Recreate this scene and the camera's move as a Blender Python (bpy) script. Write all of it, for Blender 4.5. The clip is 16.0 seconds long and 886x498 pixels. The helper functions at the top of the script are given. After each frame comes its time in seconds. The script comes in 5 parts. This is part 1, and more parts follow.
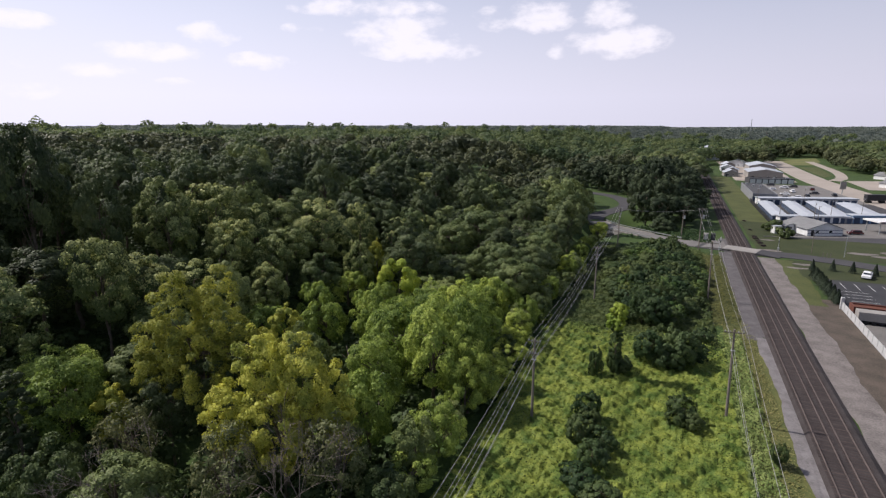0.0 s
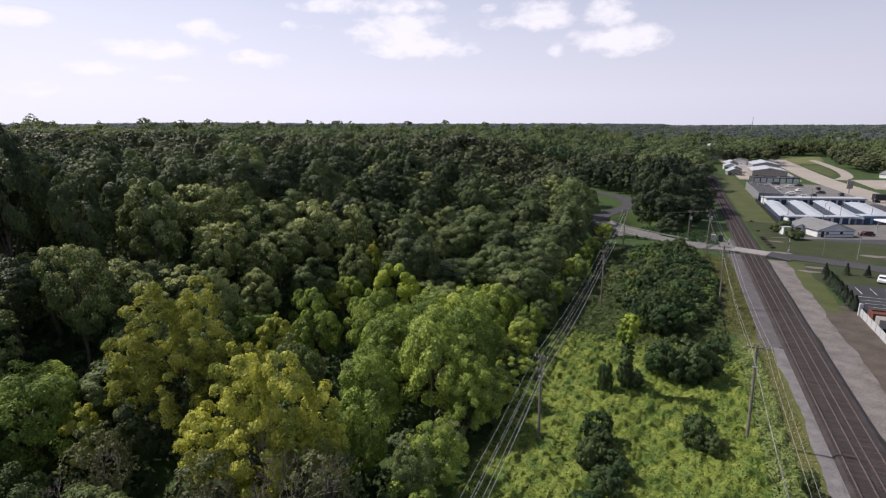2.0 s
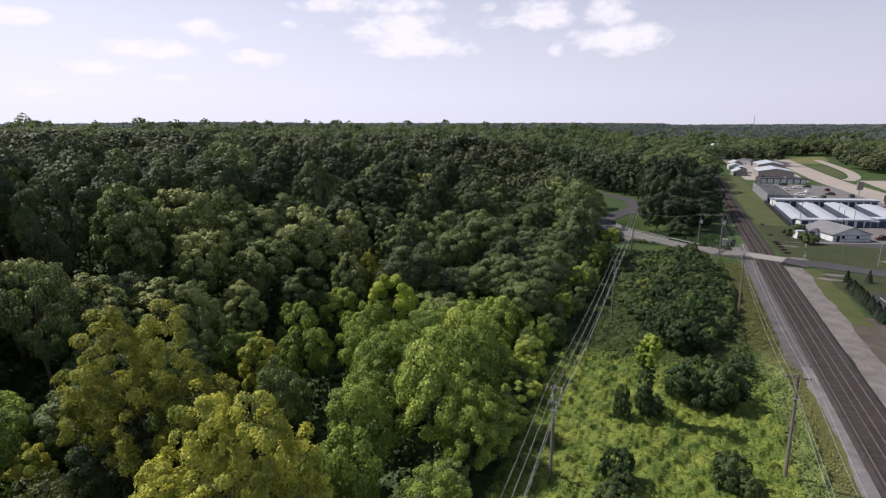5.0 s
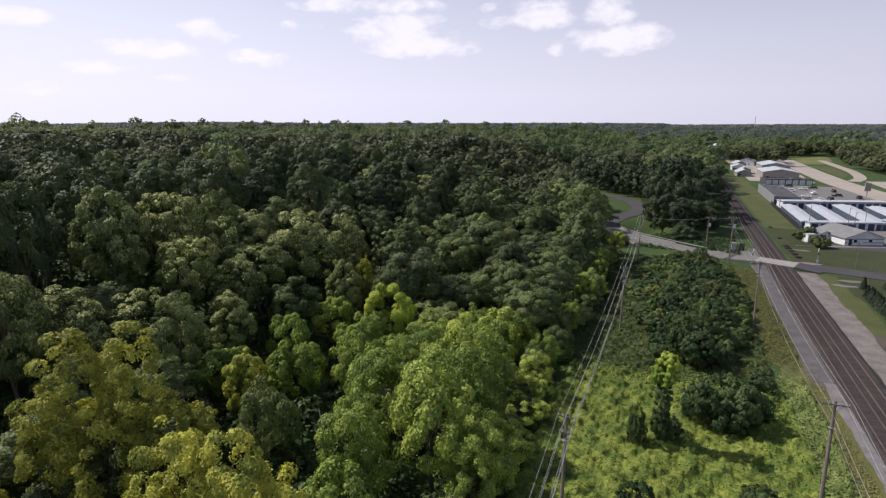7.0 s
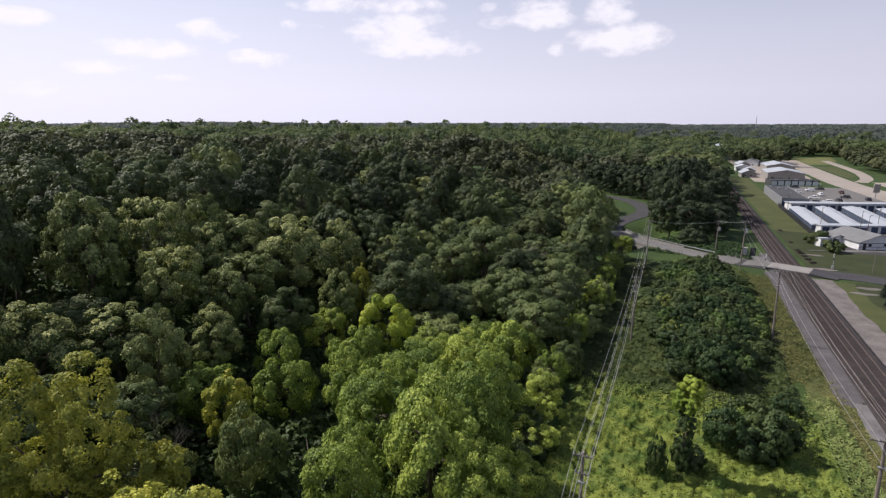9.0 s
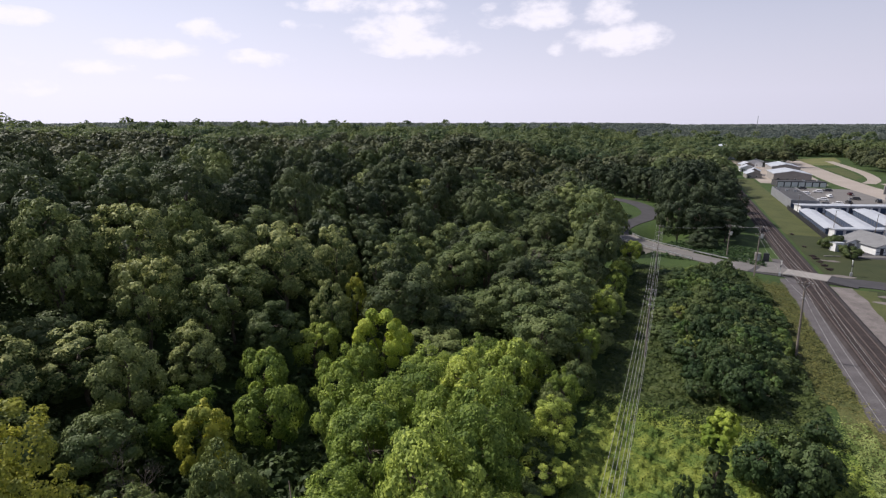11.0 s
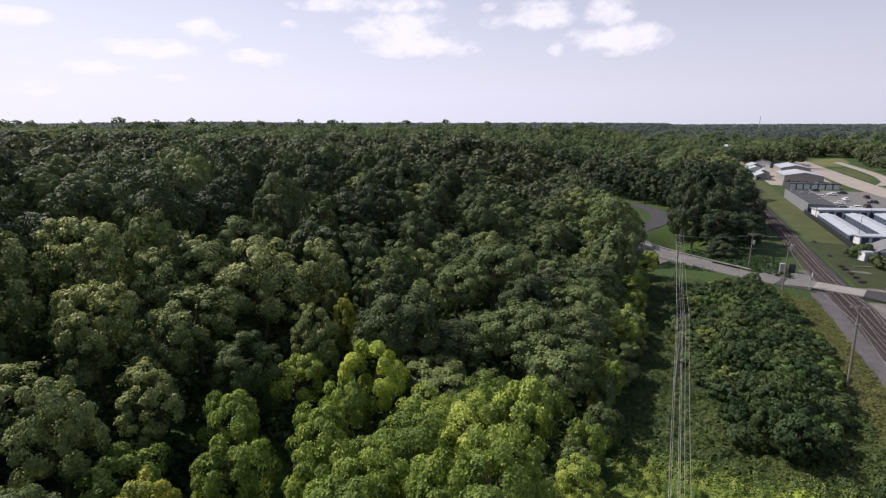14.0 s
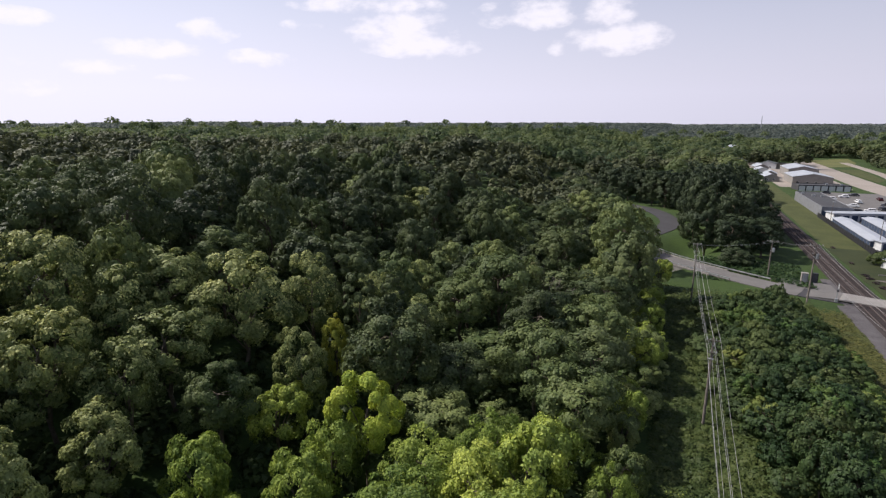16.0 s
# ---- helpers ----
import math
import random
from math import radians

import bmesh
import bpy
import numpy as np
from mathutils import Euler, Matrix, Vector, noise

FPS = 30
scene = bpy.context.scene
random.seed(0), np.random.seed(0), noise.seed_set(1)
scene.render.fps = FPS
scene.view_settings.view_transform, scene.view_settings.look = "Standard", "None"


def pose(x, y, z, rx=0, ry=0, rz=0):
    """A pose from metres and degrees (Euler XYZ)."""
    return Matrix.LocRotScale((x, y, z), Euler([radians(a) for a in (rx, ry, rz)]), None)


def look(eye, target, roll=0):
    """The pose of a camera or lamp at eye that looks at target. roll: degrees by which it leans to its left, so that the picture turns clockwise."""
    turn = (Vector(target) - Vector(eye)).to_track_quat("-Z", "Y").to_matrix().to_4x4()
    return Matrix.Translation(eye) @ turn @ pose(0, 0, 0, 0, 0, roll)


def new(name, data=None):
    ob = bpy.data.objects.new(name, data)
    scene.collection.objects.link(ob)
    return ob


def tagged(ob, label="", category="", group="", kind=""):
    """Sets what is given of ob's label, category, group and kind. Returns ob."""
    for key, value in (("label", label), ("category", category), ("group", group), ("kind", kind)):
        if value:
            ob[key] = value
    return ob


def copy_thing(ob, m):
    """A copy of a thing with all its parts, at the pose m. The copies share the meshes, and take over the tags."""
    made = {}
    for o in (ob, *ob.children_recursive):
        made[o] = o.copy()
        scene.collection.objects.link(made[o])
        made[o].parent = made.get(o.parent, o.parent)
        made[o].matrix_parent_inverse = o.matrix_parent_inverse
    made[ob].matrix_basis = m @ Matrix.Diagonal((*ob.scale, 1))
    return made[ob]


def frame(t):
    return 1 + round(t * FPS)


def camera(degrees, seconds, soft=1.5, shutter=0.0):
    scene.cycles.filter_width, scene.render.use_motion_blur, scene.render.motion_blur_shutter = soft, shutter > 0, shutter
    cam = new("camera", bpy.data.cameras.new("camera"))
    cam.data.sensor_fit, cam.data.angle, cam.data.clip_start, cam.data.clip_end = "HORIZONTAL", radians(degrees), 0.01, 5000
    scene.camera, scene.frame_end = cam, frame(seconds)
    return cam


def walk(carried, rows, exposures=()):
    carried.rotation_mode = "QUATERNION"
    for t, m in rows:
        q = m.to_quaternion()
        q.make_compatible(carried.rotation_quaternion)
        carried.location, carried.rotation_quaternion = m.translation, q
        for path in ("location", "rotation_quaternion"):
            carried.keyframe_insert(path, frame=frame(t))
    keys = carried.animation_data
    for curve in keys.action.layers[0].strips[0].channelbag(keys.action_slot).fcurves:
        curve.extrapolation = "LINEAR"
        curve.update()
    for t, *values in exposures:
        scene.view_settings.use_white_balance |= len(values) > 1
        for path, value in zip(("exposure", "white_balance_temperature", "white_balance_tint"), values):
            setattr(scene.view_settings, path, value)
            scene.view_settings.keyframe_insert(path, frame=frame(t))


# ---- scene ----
cam = camera(80.2, 16.0, soft=1.25)
PATH = [
    (0, pose(0.499, 1.625, 36.457, 76.840, 0, 1.12)),
    (1, pose(0.469, 4.127, 36.493, 76.736, 0, 1.12)),
    (2, pose(0.434, 6.532, 36.529, 76.632, 0, 1.12)),
    (3, pose(0.393, 8.889, 36.566, 76.578, 0, 1.12)),
    (4, pose(0.346, 11.248, 36.603, 76.574, 0, 1.12)),
    (5, pose(0.293, 13.649, 36.640, 76.571, 0, 1.12)),
    (6, pose(0.235, 16.130, 36.678, 76.567, 0, 1.12)),
    (7, pose(0.172, 18.721, 36.716, 76.563, 0, 1.12)),
    (8, pose(0.102, 21.450, 36.755, 76.560, 0, 1.12)),
    (9, pose(0.027, 24.339, 36.794, 76.556, 0, 1.12)),
    (10, pose(-0.053, 27.402, 36.833, 76.552, 0, 1.12)),
    (11, pose(-0.140, 30.652, 36.873, 76.549, 0, 1.12)),
    (12, pose(-0.232, 34.095, 36.913, 76.545, 0, 1.12)),
    (13, pose(-0.329, 37.731, 36.954, 76.541, 0, 1.12)),
    (14, pose(-0.432, 41.556, 36.994, 76.537, 0, 1.12)),
    (15, pose(-0.541, 45.561, 37.036, 76.534, 0, 1.12)),
    (16, pose(-0.656, 49.732, 37.077, 76.530, 0, 1.12)),
]
walk(cam, PATH, [(0, 0.0, 6300, 13), (16, 0.0, 6300, 13)])

# ---- world, sun ----
SUN_AZ, SUN_EL = radians(-69), radians(47)
SUN_WAY = Vector((math.sin(SUN_AZ) * math.cos(SUN_EL), math.cos(SUN_AZ) * math.cos(SUN_EL), math.sin(SUN_EL)))
sun = new("sun", bpy.data.lights.new("sun", "SUN"))
sun.data.energy, sun.data.angle, sun.data.color = 5.0, radians(0.6), (1.0, 0.94, 0.84)
sun.matrix_world = look(SUN_WAY * 300, (0, 0, 0))

# clouds: azimuth, elevation, half width, half height in degrees, density
CLOUDS = [(-37.9, 8.4, 2.3, 0.71, 1), (-23.7, 8.4, 2.5, 1.06, 0.9), (-28.6, 6.6, 4.3, 0.92, 0.95), (-33.1, 4.7, 3.0, 0.72, 0.8), (-38.1, 5.0, 2.6, 0.68, 0.45),
          (-38.2, 3.0, 2.4, 0.95, 0.45), (-19.5, 6.1, 3.4, 0.86, 0.85), (-15.1, 9.3, 2.2, 0.55, 0.5), (-8.7, 11.4, 7.1, 1.05, 0.9), (-5.9, 9.3, 5.7, 1.77, 1),
          (-3.4, 7.7, 5.8, 1.28, 0.9), (7.4, 10.5, 5.0, 1.49, 0.85), (15.1, 10.2, 2.7, 1.51, 0.95), (16.0, 8.0, 4.6, 1.53, 1), (10.4, 7.3, 1.1, 0.76, 0.7),
          (-27.1, 4.0, 1.7, 0.47, 0.5), (-60, 9, 9, 3, 1.0), (45, 13, 9, 2.5, 0.9), (-20, 20, 14, 3.5, 1.0), (25, 24, 12, 4, 1.0)]


def build_world():
    world = bpy.data.worlds.new("sky")
    scene.world = world
    world.use_nodes = True
    nt = world.node_tree
    nt.nodes.clear()
    N, L = nt.nodes.new, nt.links.new
    out, bg = N("ShaderNodeOutputWorld"), N("ShaderNodeBackground")
    sky = N("ShaderNodeTexSky")
    sky.sky_type, sky.sun_disc = "NISHITA", False
    sky.sun_elevation, sky.sun_rotation = SUN_EL, SUN_AZ
    sky.altitude, sky.air_density, sky.dust_density, sky.ozone_density = 150, 1.0, 2.6, 1.6
    co = N("ShaderNodeTexCoord")

    def math_node(op, a, b=None):
        m = N("ShaderNodeMath")
        m.operation = op
        for i, v in enumerate((a, b)):
            if v is None:
                continue
            if isinstance(v, (int, float)):
                m.inputs[i].default_value = v
            else:
                L(v, m.inputs[i])
        return m.outputs[0]

    # the direction, roughened so that the clouds have billowing edges
    rough = N("ShaderNodeTexNoise")
    rough.inputs["Scale"].default_value, rough.inputs["Detail"].default_value = 19, 5
    rough.inputs["Roughness"].default_value = 0.55
    stretch = N("ShaderNodeVectorMath")
    stretch.operation, stretch.inputs[1].default_value = "MULTIPLY", (1, 1, 1.9)
    L(co.outputs["Generated"], stretch.inputs[0])
    L(stretch.outputs[0], rough.inputs["Vector"])
    mask = None
    for az, el, w, h, dense in CLOUDS:
        a, e = radians(az), radians(el)
        right = Vector((math.cos(a), -math.sin(a), 0)) / math.sin(radians(w))
        mid = Vector((math.sin(a) * math.cos(e), math.cos(a) * math.cos(e), math.sin(e)))
        up = Vector((-math.sin(a) * math.sin(e), -math.cos(a) * math.sin(e), math.cos(e))) / math.sin(radians(h))
        parts = []
        for axis in (right, up):
            d = N("ShaderNodeVectorMath")
            d.operation, d.inputs[1].default_value = "DOT_PRODUCT", axis
            L(co.outputs["Generated"], d.inputs[0])
            parts.append(math_node("POWER", math_node("ABSOLUTE", d.outputs["Value"]), 2.0))
        r2 = math_node("ADD", parts[0], parts[1])
        body = math_node("MULTIPLY", math_node("MAXIMUM", math_node("SUBTRACT", 1.0, math_node("MULTIPLY", r2, 0.62)), 0.0), dense)
        mask = body if mask is None else math_node("MAXIMUM", mask, body)
    lump = math_node("MULTIPLY", math_node("SUBTRACT", rough.outputs["Fac"], 0.5), 2.6)
    edge = N("ShaderNodeMapRange")
    edge.interpolation_type = "SMOOTHSTEP"
    edge.inputs["From Min"].default_value, edge.inputs["From Max"].default_value = 0.18, 1.05
    edge.inputs["To Max"].default_value = 0.85
    near = math_node("MINIMUM", math_node("MULTIPLY", mask, 4.0), 1.0)
    L(math_node("MULTIPLY", math_node("ADD", mask, lump), near), edge.inputs["Value"])
    # thin high haze that whitens the sky towards the horizon
    sep = N("ShaderNodeSeparateXYZ")
    L(co.outputs["Generated"], sep.inputs[0])
    haze = N("ShaderNodeMapRange")
    haze.inputs["From Min"].default_value, haze.inputs["From Max"].default_value = 0.05, 0.42
    haze.inputs["To Min"].default_value, haze.inputs["To Max"].default_value = 0.95, 0.08
    L(sep.outputs["Z"], haze.inputs["Value"])
    veil = N("ShaderNodeMixRGB")
    veil.inputs[2].default_value = HAZE
    L(haze.outputs[0], veil.inputs[0])
    L(sky.outputs[0], veil.inputs[1])
    # the haze glows towards the sun
    side = N("ShaderNodeVectorMath")
    side.operation, side.inputs[1].default_value = "DOT_PRODUCT", SUN_WAY
    L(co.outputs["Generated"], side.inputs[0])
    glow = N("ShaderNodeMapRange")
    glow.inputs["From Min"].default_value, glow.inputs["From Max"].default_value = -0.6, 0.6
    glow.inputs["To Min"].default_value, glow.inputs["To Max"].default_value = 0.66, 1.12
    L(side.outputs["Value"], glow.inputs["Value"])
    bright = N("ShaderNodeVectorMath")
    bright.operation, bright.inputs[0].default_value = "SCALE", HAZE[:3]
    L(glow.outputs[0], bright.inputs["Scale"])
    L(bright.outputs[0], veil.inputs[2])
    white = N("ShaderNodeMixRGB")
    white.inputs[2].default_value = CLOUD
    L(edge.outputs[0], white.inputs[0])
    L(veil.outputs[0], white.inputs[1])
    L(white.outputs[0], bg.inputs["Color"])
    bg.inputs["Strength"].default_value = 0.1
    L(bg.outputs[0], out.inputs["Surface"])


HAZE = (8.5, 8.3, 9.6, 1)
CLOUD = (10.3, 9.8, 10.3, 1)
build_world()


# ---- materials ----
def material(name, base, dark=None, scale=1.0, rough=0.85, fine=0.0, bump=0.0, metal=0.0, per_object=0.0, per_island=0.0, spec=0.3):
    """Two tones mixed by coarse and fine noise, with relief and random change from piece to piece."""
    mat = bpy.data.materials.new(name)
    mat.use_nodes = True
    nt = mat.node_tree
    N, L = nt.nodes.new, nt.links.new
    bsdf = nt.nodes["Principled BSDF"]
    bsdf.inputs["Roughness"].default_value, bsdf.inputs["Metallic"].default_value = rough, metal
    bsdf.inputs["Specular IOR Level"].default_value = spec
    dark = dark or tuple(c * 0.7 for c in base)
    geo = N("ShaderNodeNewGeometry")
    noise_1, noise_2 = N("ShaderNodeTexNoise"), N("ShaderNodeTexNoise")
    noise_1.inputs["Scale"].default_value, noise_1.inputs["Detail"].default_value = scale, 5
    noise_2.inputs["Scale"].default_value, noise_2.inputs["Detail"].default_value = max(fine, scale * 9), 3
    for n in (noise_1, noise_2):
        L(geo.outputs["Position"], n.inputs["Vector"])
    add = N("ShaderNodeMath")
    add.operation = "ADD"
    L(noise_1.outputs["Fac"], add.inputs[0])
    L(noise_2.outputs["Fac"], add.inputs[1])
    ramp = N("ShaderNodeMapRange")
    ramp.inputs["From Min"].default_value, ramp.inputs["From Max"].default_value = 0.72, 1.28
    L(add.outputs[0], ramp.inputs["Value"])
    mix = N("ShaderNodeMixRGB")
    mix.inputs[1].default_value, mix.inputs[2].default_value = (*dark, 1), (*base, 1)
    L(ramp.outputs[0], mix.inputs[0])
    colour = mix.outputs[0]
    for amount, source in ((per_object, "object"), (per_island, "island")):
        if amount:
            pick = N("ShaderNodeObjectInfo").outputs["Random"] if source == "object" else geo.outputs["Random Per Island"]
            hsv = N("ShaderNodeHueSaturation")
            span = N("ShaderNodeMapRange")
            span.inputs["To Min"].default_value, span.inputs["To Max"].default_value = 1 - amount, 1 + amount
            L(pick, span.inputs["Value"])
            L(span.outputs[0], hsv.inputs["Value"])
            L(colour, hsv.inputs["Color"])
            colour = hsv.outputs[0]
    L(colour, bsdf.inputs["Base Color"])
    if bump:
        b = N("ShaderNodeBump")
        b.inputs["Strength"].default_value, b.inputs["Distance"].default_value = 0.6, bump
        L(noise_2.outputs["Fac"], b.inputs["Height"])
        L(b.outputs[0], bsdf.inputs["Normal"])
    return mat


def foliage(name, base, second, hue=0.03, value=0.3, through_light=0.2, patch=0.11, island=0.2):
    """Leaves: two greens in patches of branch size, changed from tree to tree and from leaf to leaf, a little light comes through."""
    mat = bpy.data.materials.new(name)
    mat.use_nodes = True
    nt = mat.node_tree
    N, L = nt.nodes.new, nt.links.new
    bsdf, out = nt.nodes["Principled BSDF"], nt.nodes["Material Output"]
    bsdf.inputs["Roughness"].default_value, bsdf.inputs["Specular IOR Level"].default_value = 0.6, 0.22
    geo, info = N("ShaderNodeNewGeometry"), N("ShaderNodeObjectInfo")
    n1 = N("ShaderNodeTexNoise")
    n1.inputs["Scale"].default_value, n1.inputs["Detail"].default_value = patch, 4
    n1.inputs["Roughness"].default_value = 0.65
    L(geo.outputs["Position"], n1.inputs["Vector"])
    ramp = N("ShaderNodeMapRange")
    ramp.inputs["From Min"].default_value, ramp.inputs["From Max"].default_value = 0.36, 0.64
    L(n1.outputs["Fac"], ramp.inputs["Value"])
    mix = N("ShaderNodeMixRGB")
    mix.inputs[1].default_value, mix.inputs[2].default_value = (*base, 1), (*second, 1)
    L(ramp.outputs[0], mix.inputs[0])
    colour = mix.outputs[0]
    for source, h, v in ((info.outputs["Random"], hue, value), (geo.outputs["Random Per Island"], 0.012, island)):
        hsv = N("ShaderNodeHueSaturation")
        for socket, middle, half in (("Hue", 0.5, h), ("Value", 1.0, v)):
            span = N("ShaderNodeMapRange")
            span.inputs["To Min"].default_value, span.inputs["To Max"].default_value = middle + half * (1 if socket == "Hue" else -1), middle - half * (1 if socket == "Hue" else -1)
            L(source, span.inputs["Value"])
            L(span.outputs[0], hsv.inputs[socket])
        L(colour, hsv.inputs["Color"])
        colour = hsv.outputs[0]
    L(colour, bsdf.inputs["Base Color"])
    glow = N("ShaderNodeBsdfTranslucent")
    lift = N("ShaderNodeHueSaturation")
    lift.inputs["Saturation"].default_value, lift.inputs["Value"].default_value = 1.0, 1.25
    L(colour, lift.inputs["Color"])
    L(lift.outputs[0], glow.inputs["Color"])
    both = N("ShaderNodeMixShader")
    both.inputs[0].default_value = through_light
    L(bsdf.outputs[0], both.inputs[1])
    L(glow.outputs[0], both.inputs[2])
    L(both.outputs[0], out.inputs["Surface"])
    return mat


# cloud shade over the forest is put into these two dark leaf colours
LEAF_DARK = foliage("leaves_dark_green", (0.04, 0.062, 0.027), (0.098, 0.124, 0.046), hue=0.01, value=0.4)
LEAF_THICKET = foliage("shaded_thicket_leaves", (0.03, 0.047, 0.024), (0.062, 0.084, 0.038), hue=0.015, value=0.3)
LEAF_MID = foliage("leaves_mid_green", (0.085, 0.122, 0.043), (0.18, 0.215, 0.072), hue=0.015, value=0.35)
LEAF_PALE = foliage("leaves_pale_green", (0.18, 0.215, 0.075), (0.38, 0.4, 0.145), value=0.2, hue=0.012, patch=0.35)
LEAF_YELLOW = foliage("leaves_yellow_green", (0.185, 0.215, 0.042), (0.46, 0.45, 0.075), hue=0.004, patch=0.42, through_light=0.3)
LEAF_GOLD = foliage("leaves_golden_green", (0.2, 0.235, 0.04), (0.42, 0.41, 0.06), hue=0.008, patch=0.4)
LEAF_LIME = foliage("leaves_lime_green", (0.2, 0.28, 0.04), (0.34, 0.4, 0.055), hue=0.012, patch=0.3)
LEAF_VINE = foliage("vine_leaves", (0.15, 0.215, 0.045), (0.325, 0.395, 0.078), through_light=0.28, hue=0.015, patch=0.3, island=0.32)
LEAF_BRAMBLE = foliage("bramble_leaves", (0.07, 0.122, 0.03), (0.165, 0.21, 0.055), patch=0.3)
LEAF_MAT = foliage("field_vine_leaves", (0.09, 0.152, 0.028), (0.255, 0.305, 0.058), value=0.1, patch=0.45, island=0.14)
LEAF_OLIVE = foliage("dry_grass_blades", (0.13, 0.14, 0.045), (0.2, 0.2, 0.07), value=0.1, patch=0.6, island=0.2)
LEAF_ROUGH = foliage("rough_grass_blades", (0.068, 0.085, 0.025), (0.125, 0.135, 0.042), value=0.1, patch=0.4, island=0.2)
LEAF_DRY = foliage("pale_field_leaves", (0.15, 0.19, 0.05), (0.28, 0.31, 0.1), value=0.1, patch=0.5)
# hillside green lowered too: its colour holds the cloud shade on the wood
LEAF_WOOD = foliage("shaded_hillside_leaves", (0.042, 0.06, 0.031), (0.098, 0.118, 0.048), patch=0.06, value=0.1, island=0.2)
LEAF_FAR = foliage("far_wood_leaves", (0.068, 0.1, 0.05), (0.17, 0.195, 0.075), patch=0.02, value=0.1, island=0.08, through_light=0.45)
# distance haze is put into this paler, bluer leaf colour
LEAF_HAZY_RIDGE = foliage("hazy_ridge_leaves", (0.085, 0.106, 0.1), (0.14, 0.158, 0.13), patch=0.006, value=0.1, island=0.05, through_light=0.45)
# darker copy of the field vines, cloud shade put into the colour
LEAF_MAT_SHADED = foliage("shaded_vine_leaves", (0.03, 0.058, 0.016), (0.066, 0.1, 0.027), value=0.1, patch=0.22, island=0.12)
# darkened green that carries the cloud shade over the clearing's shrubs
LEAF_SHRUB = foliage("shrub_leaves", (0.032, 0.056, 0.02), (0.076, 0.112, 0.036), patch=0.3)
LEAF_HAZEL = foliage("brownish_leaves", (0.11, 0.125, 0.05), (0.17, 0.17, 0.07))
BARK = material("bark", (0.16, 0.13, 0.1), (0.08, 0.065, 0.05), 2.0, 0.95, 14, 0.03)
DEADWOOD = material("dead_wood", (0.24, 0.2, 0.175), (0.15, 0.12, 0.105), 2.0, 0.95, 14, 0.02)
GRASS = material("rough_grass", (0.048, 0.080, 0.016), (0.024, 0.044, 0.011), 0.12, 0.95, 2.2, 0.12)
# below natural brightness: cloud shade is put into the lawn's colour
LAWN = material("mown_grass", (0.046, 0.052, 0.019), (0.024, 0.034, 0.011), 0.13, 0.95, 3.0, 0.05)
VERGE_GREEN = material("green_verge", (0.075, 0.085, 0.025), (0.04, 0.053, 0.015), 0.3, 0.95, 4.0, 0.08)
VERGE = material("dry_verge", (0.12, 0.115, 0.037), (0.06, 0.075, 0.023), 0.35, 0.95, 4.0, 0.08)
# grey gravel with the cloud shade beyond s 100 put into its colour
GRAVEL_SHADED = material("shaded_gravel", (0.125, 0.115, 0.118), (0.068, 0.061, 0.063), 0.5, 0.95, 6.0, 0.03)
GRAVEL = material("grey_gravel", (0.2, 0.185, 0.187), (0.115, 0.104, 0.104), 0.6, 0.95, 6.0, 0.03)
DIRT_ROAD = material("pale_dirt_track", (0.2, 0.176, 0.168), (0.1, 0.088, 0.083), 0.35, 0.95, 5.0, 0.03)
BARE_EARTH = material("bare_brown_earth", (0.105, 0.083, 0.068), (0.05, 0.042, 0.034), 0.3, 0.95, 5.0, 0.04)
BALLAST = material("ballast", (0.056, 0.047, 0.047), (0.026, 0.021, 0.021), 0.5, 0.95, 9.0, 0.06)
SLEEPER = material("tarred_sleeper", (0.058, 0.042, 0.039), (0.03, 0.022, 0.02), 1.5, 0.9, 18, 0.01, per_object=0.3, per_island=0.3)
RAIL = material("worn_rail_steel", (0.14, 0.112, 0.106), (0.085, 0.067, 0.062), 1.5, 0.75, 20, 0.0, metal=0.1)
ASPHALT = material("worn_asphalt", (0.064, 0.062, 0.067), (0.045, 0.043, 0.047), 0.25, 0.92, 6.0, 0.01)
ROAD_LIGHT = material("pale_road_surface", (0.173, 0.162, 0.156), (0.123, 0.116, 0.110), 0.25, 0.92, 6.0, 0.01)
LOT = material("dark_car_park_asphalt", (0.045, 0.045, 0.05), (0.03, 0.03, 0.034), 0.2, 0.9, 6.0, 0.01)
CONCRETE = material("concrete", (0.292, 0.275, 0.259), (0.219, 0.203, 0.190), 0.4, 0.9, 6.0, 0.01)
HIGHWAY = material("pale_highway", (0.342, 0.297, 0.261), (0.270, 0.234, 0.203), 0.05, 0.9, 1.0, 0.0)
FENCE = material("weathered_white_boards", (0.46, 0.46, 0.47), (0.36, 0.36, 0.365), 0.8, 0.8, 7.0)
PAINT_WHITE = material("white_road_paint", (0.7, 0.7, 0.68), (0.5, 0.5, 0.48), 1.5, 0.8)
WHITE_WALL = material("white_cladding", (0.689, 0.689, 0.689), (0.551, 0.551, 0.551), 0.5, 0.7, 6.0)
# wall paint darkened so that the colour holds the shade on these walls
SHADED_WALL = material("shaded_wall_paint", (0.23, 0.235, 0.25), (0.16, 0.165, 0.18), 0.5, 0.75, 6.0)
ROOF_WHITE = material("white_metal_roof", (0.423, 0.442, 0.478), (0.340, 0.359, 0.396), 0.25, 0.5, 3.0)
ROOF_GREY = material("grey_shingle_roof", (0.2, 0.2, 0.205), (0.14, 0.14, 0.145), 0.4, 0.9, 5.0)
ROOF_DARK = material("dark_tar_roof", (0.075, 0.075, 0.08), (0.05, 0.05, 0.055), 0.15, 0.9, 3.0)
BLUE = material("slate_blue_doors", (0.05, 0.075, 0.13), (0.035, 0.055, 0.1), 0.5, 0.6, 5.0)
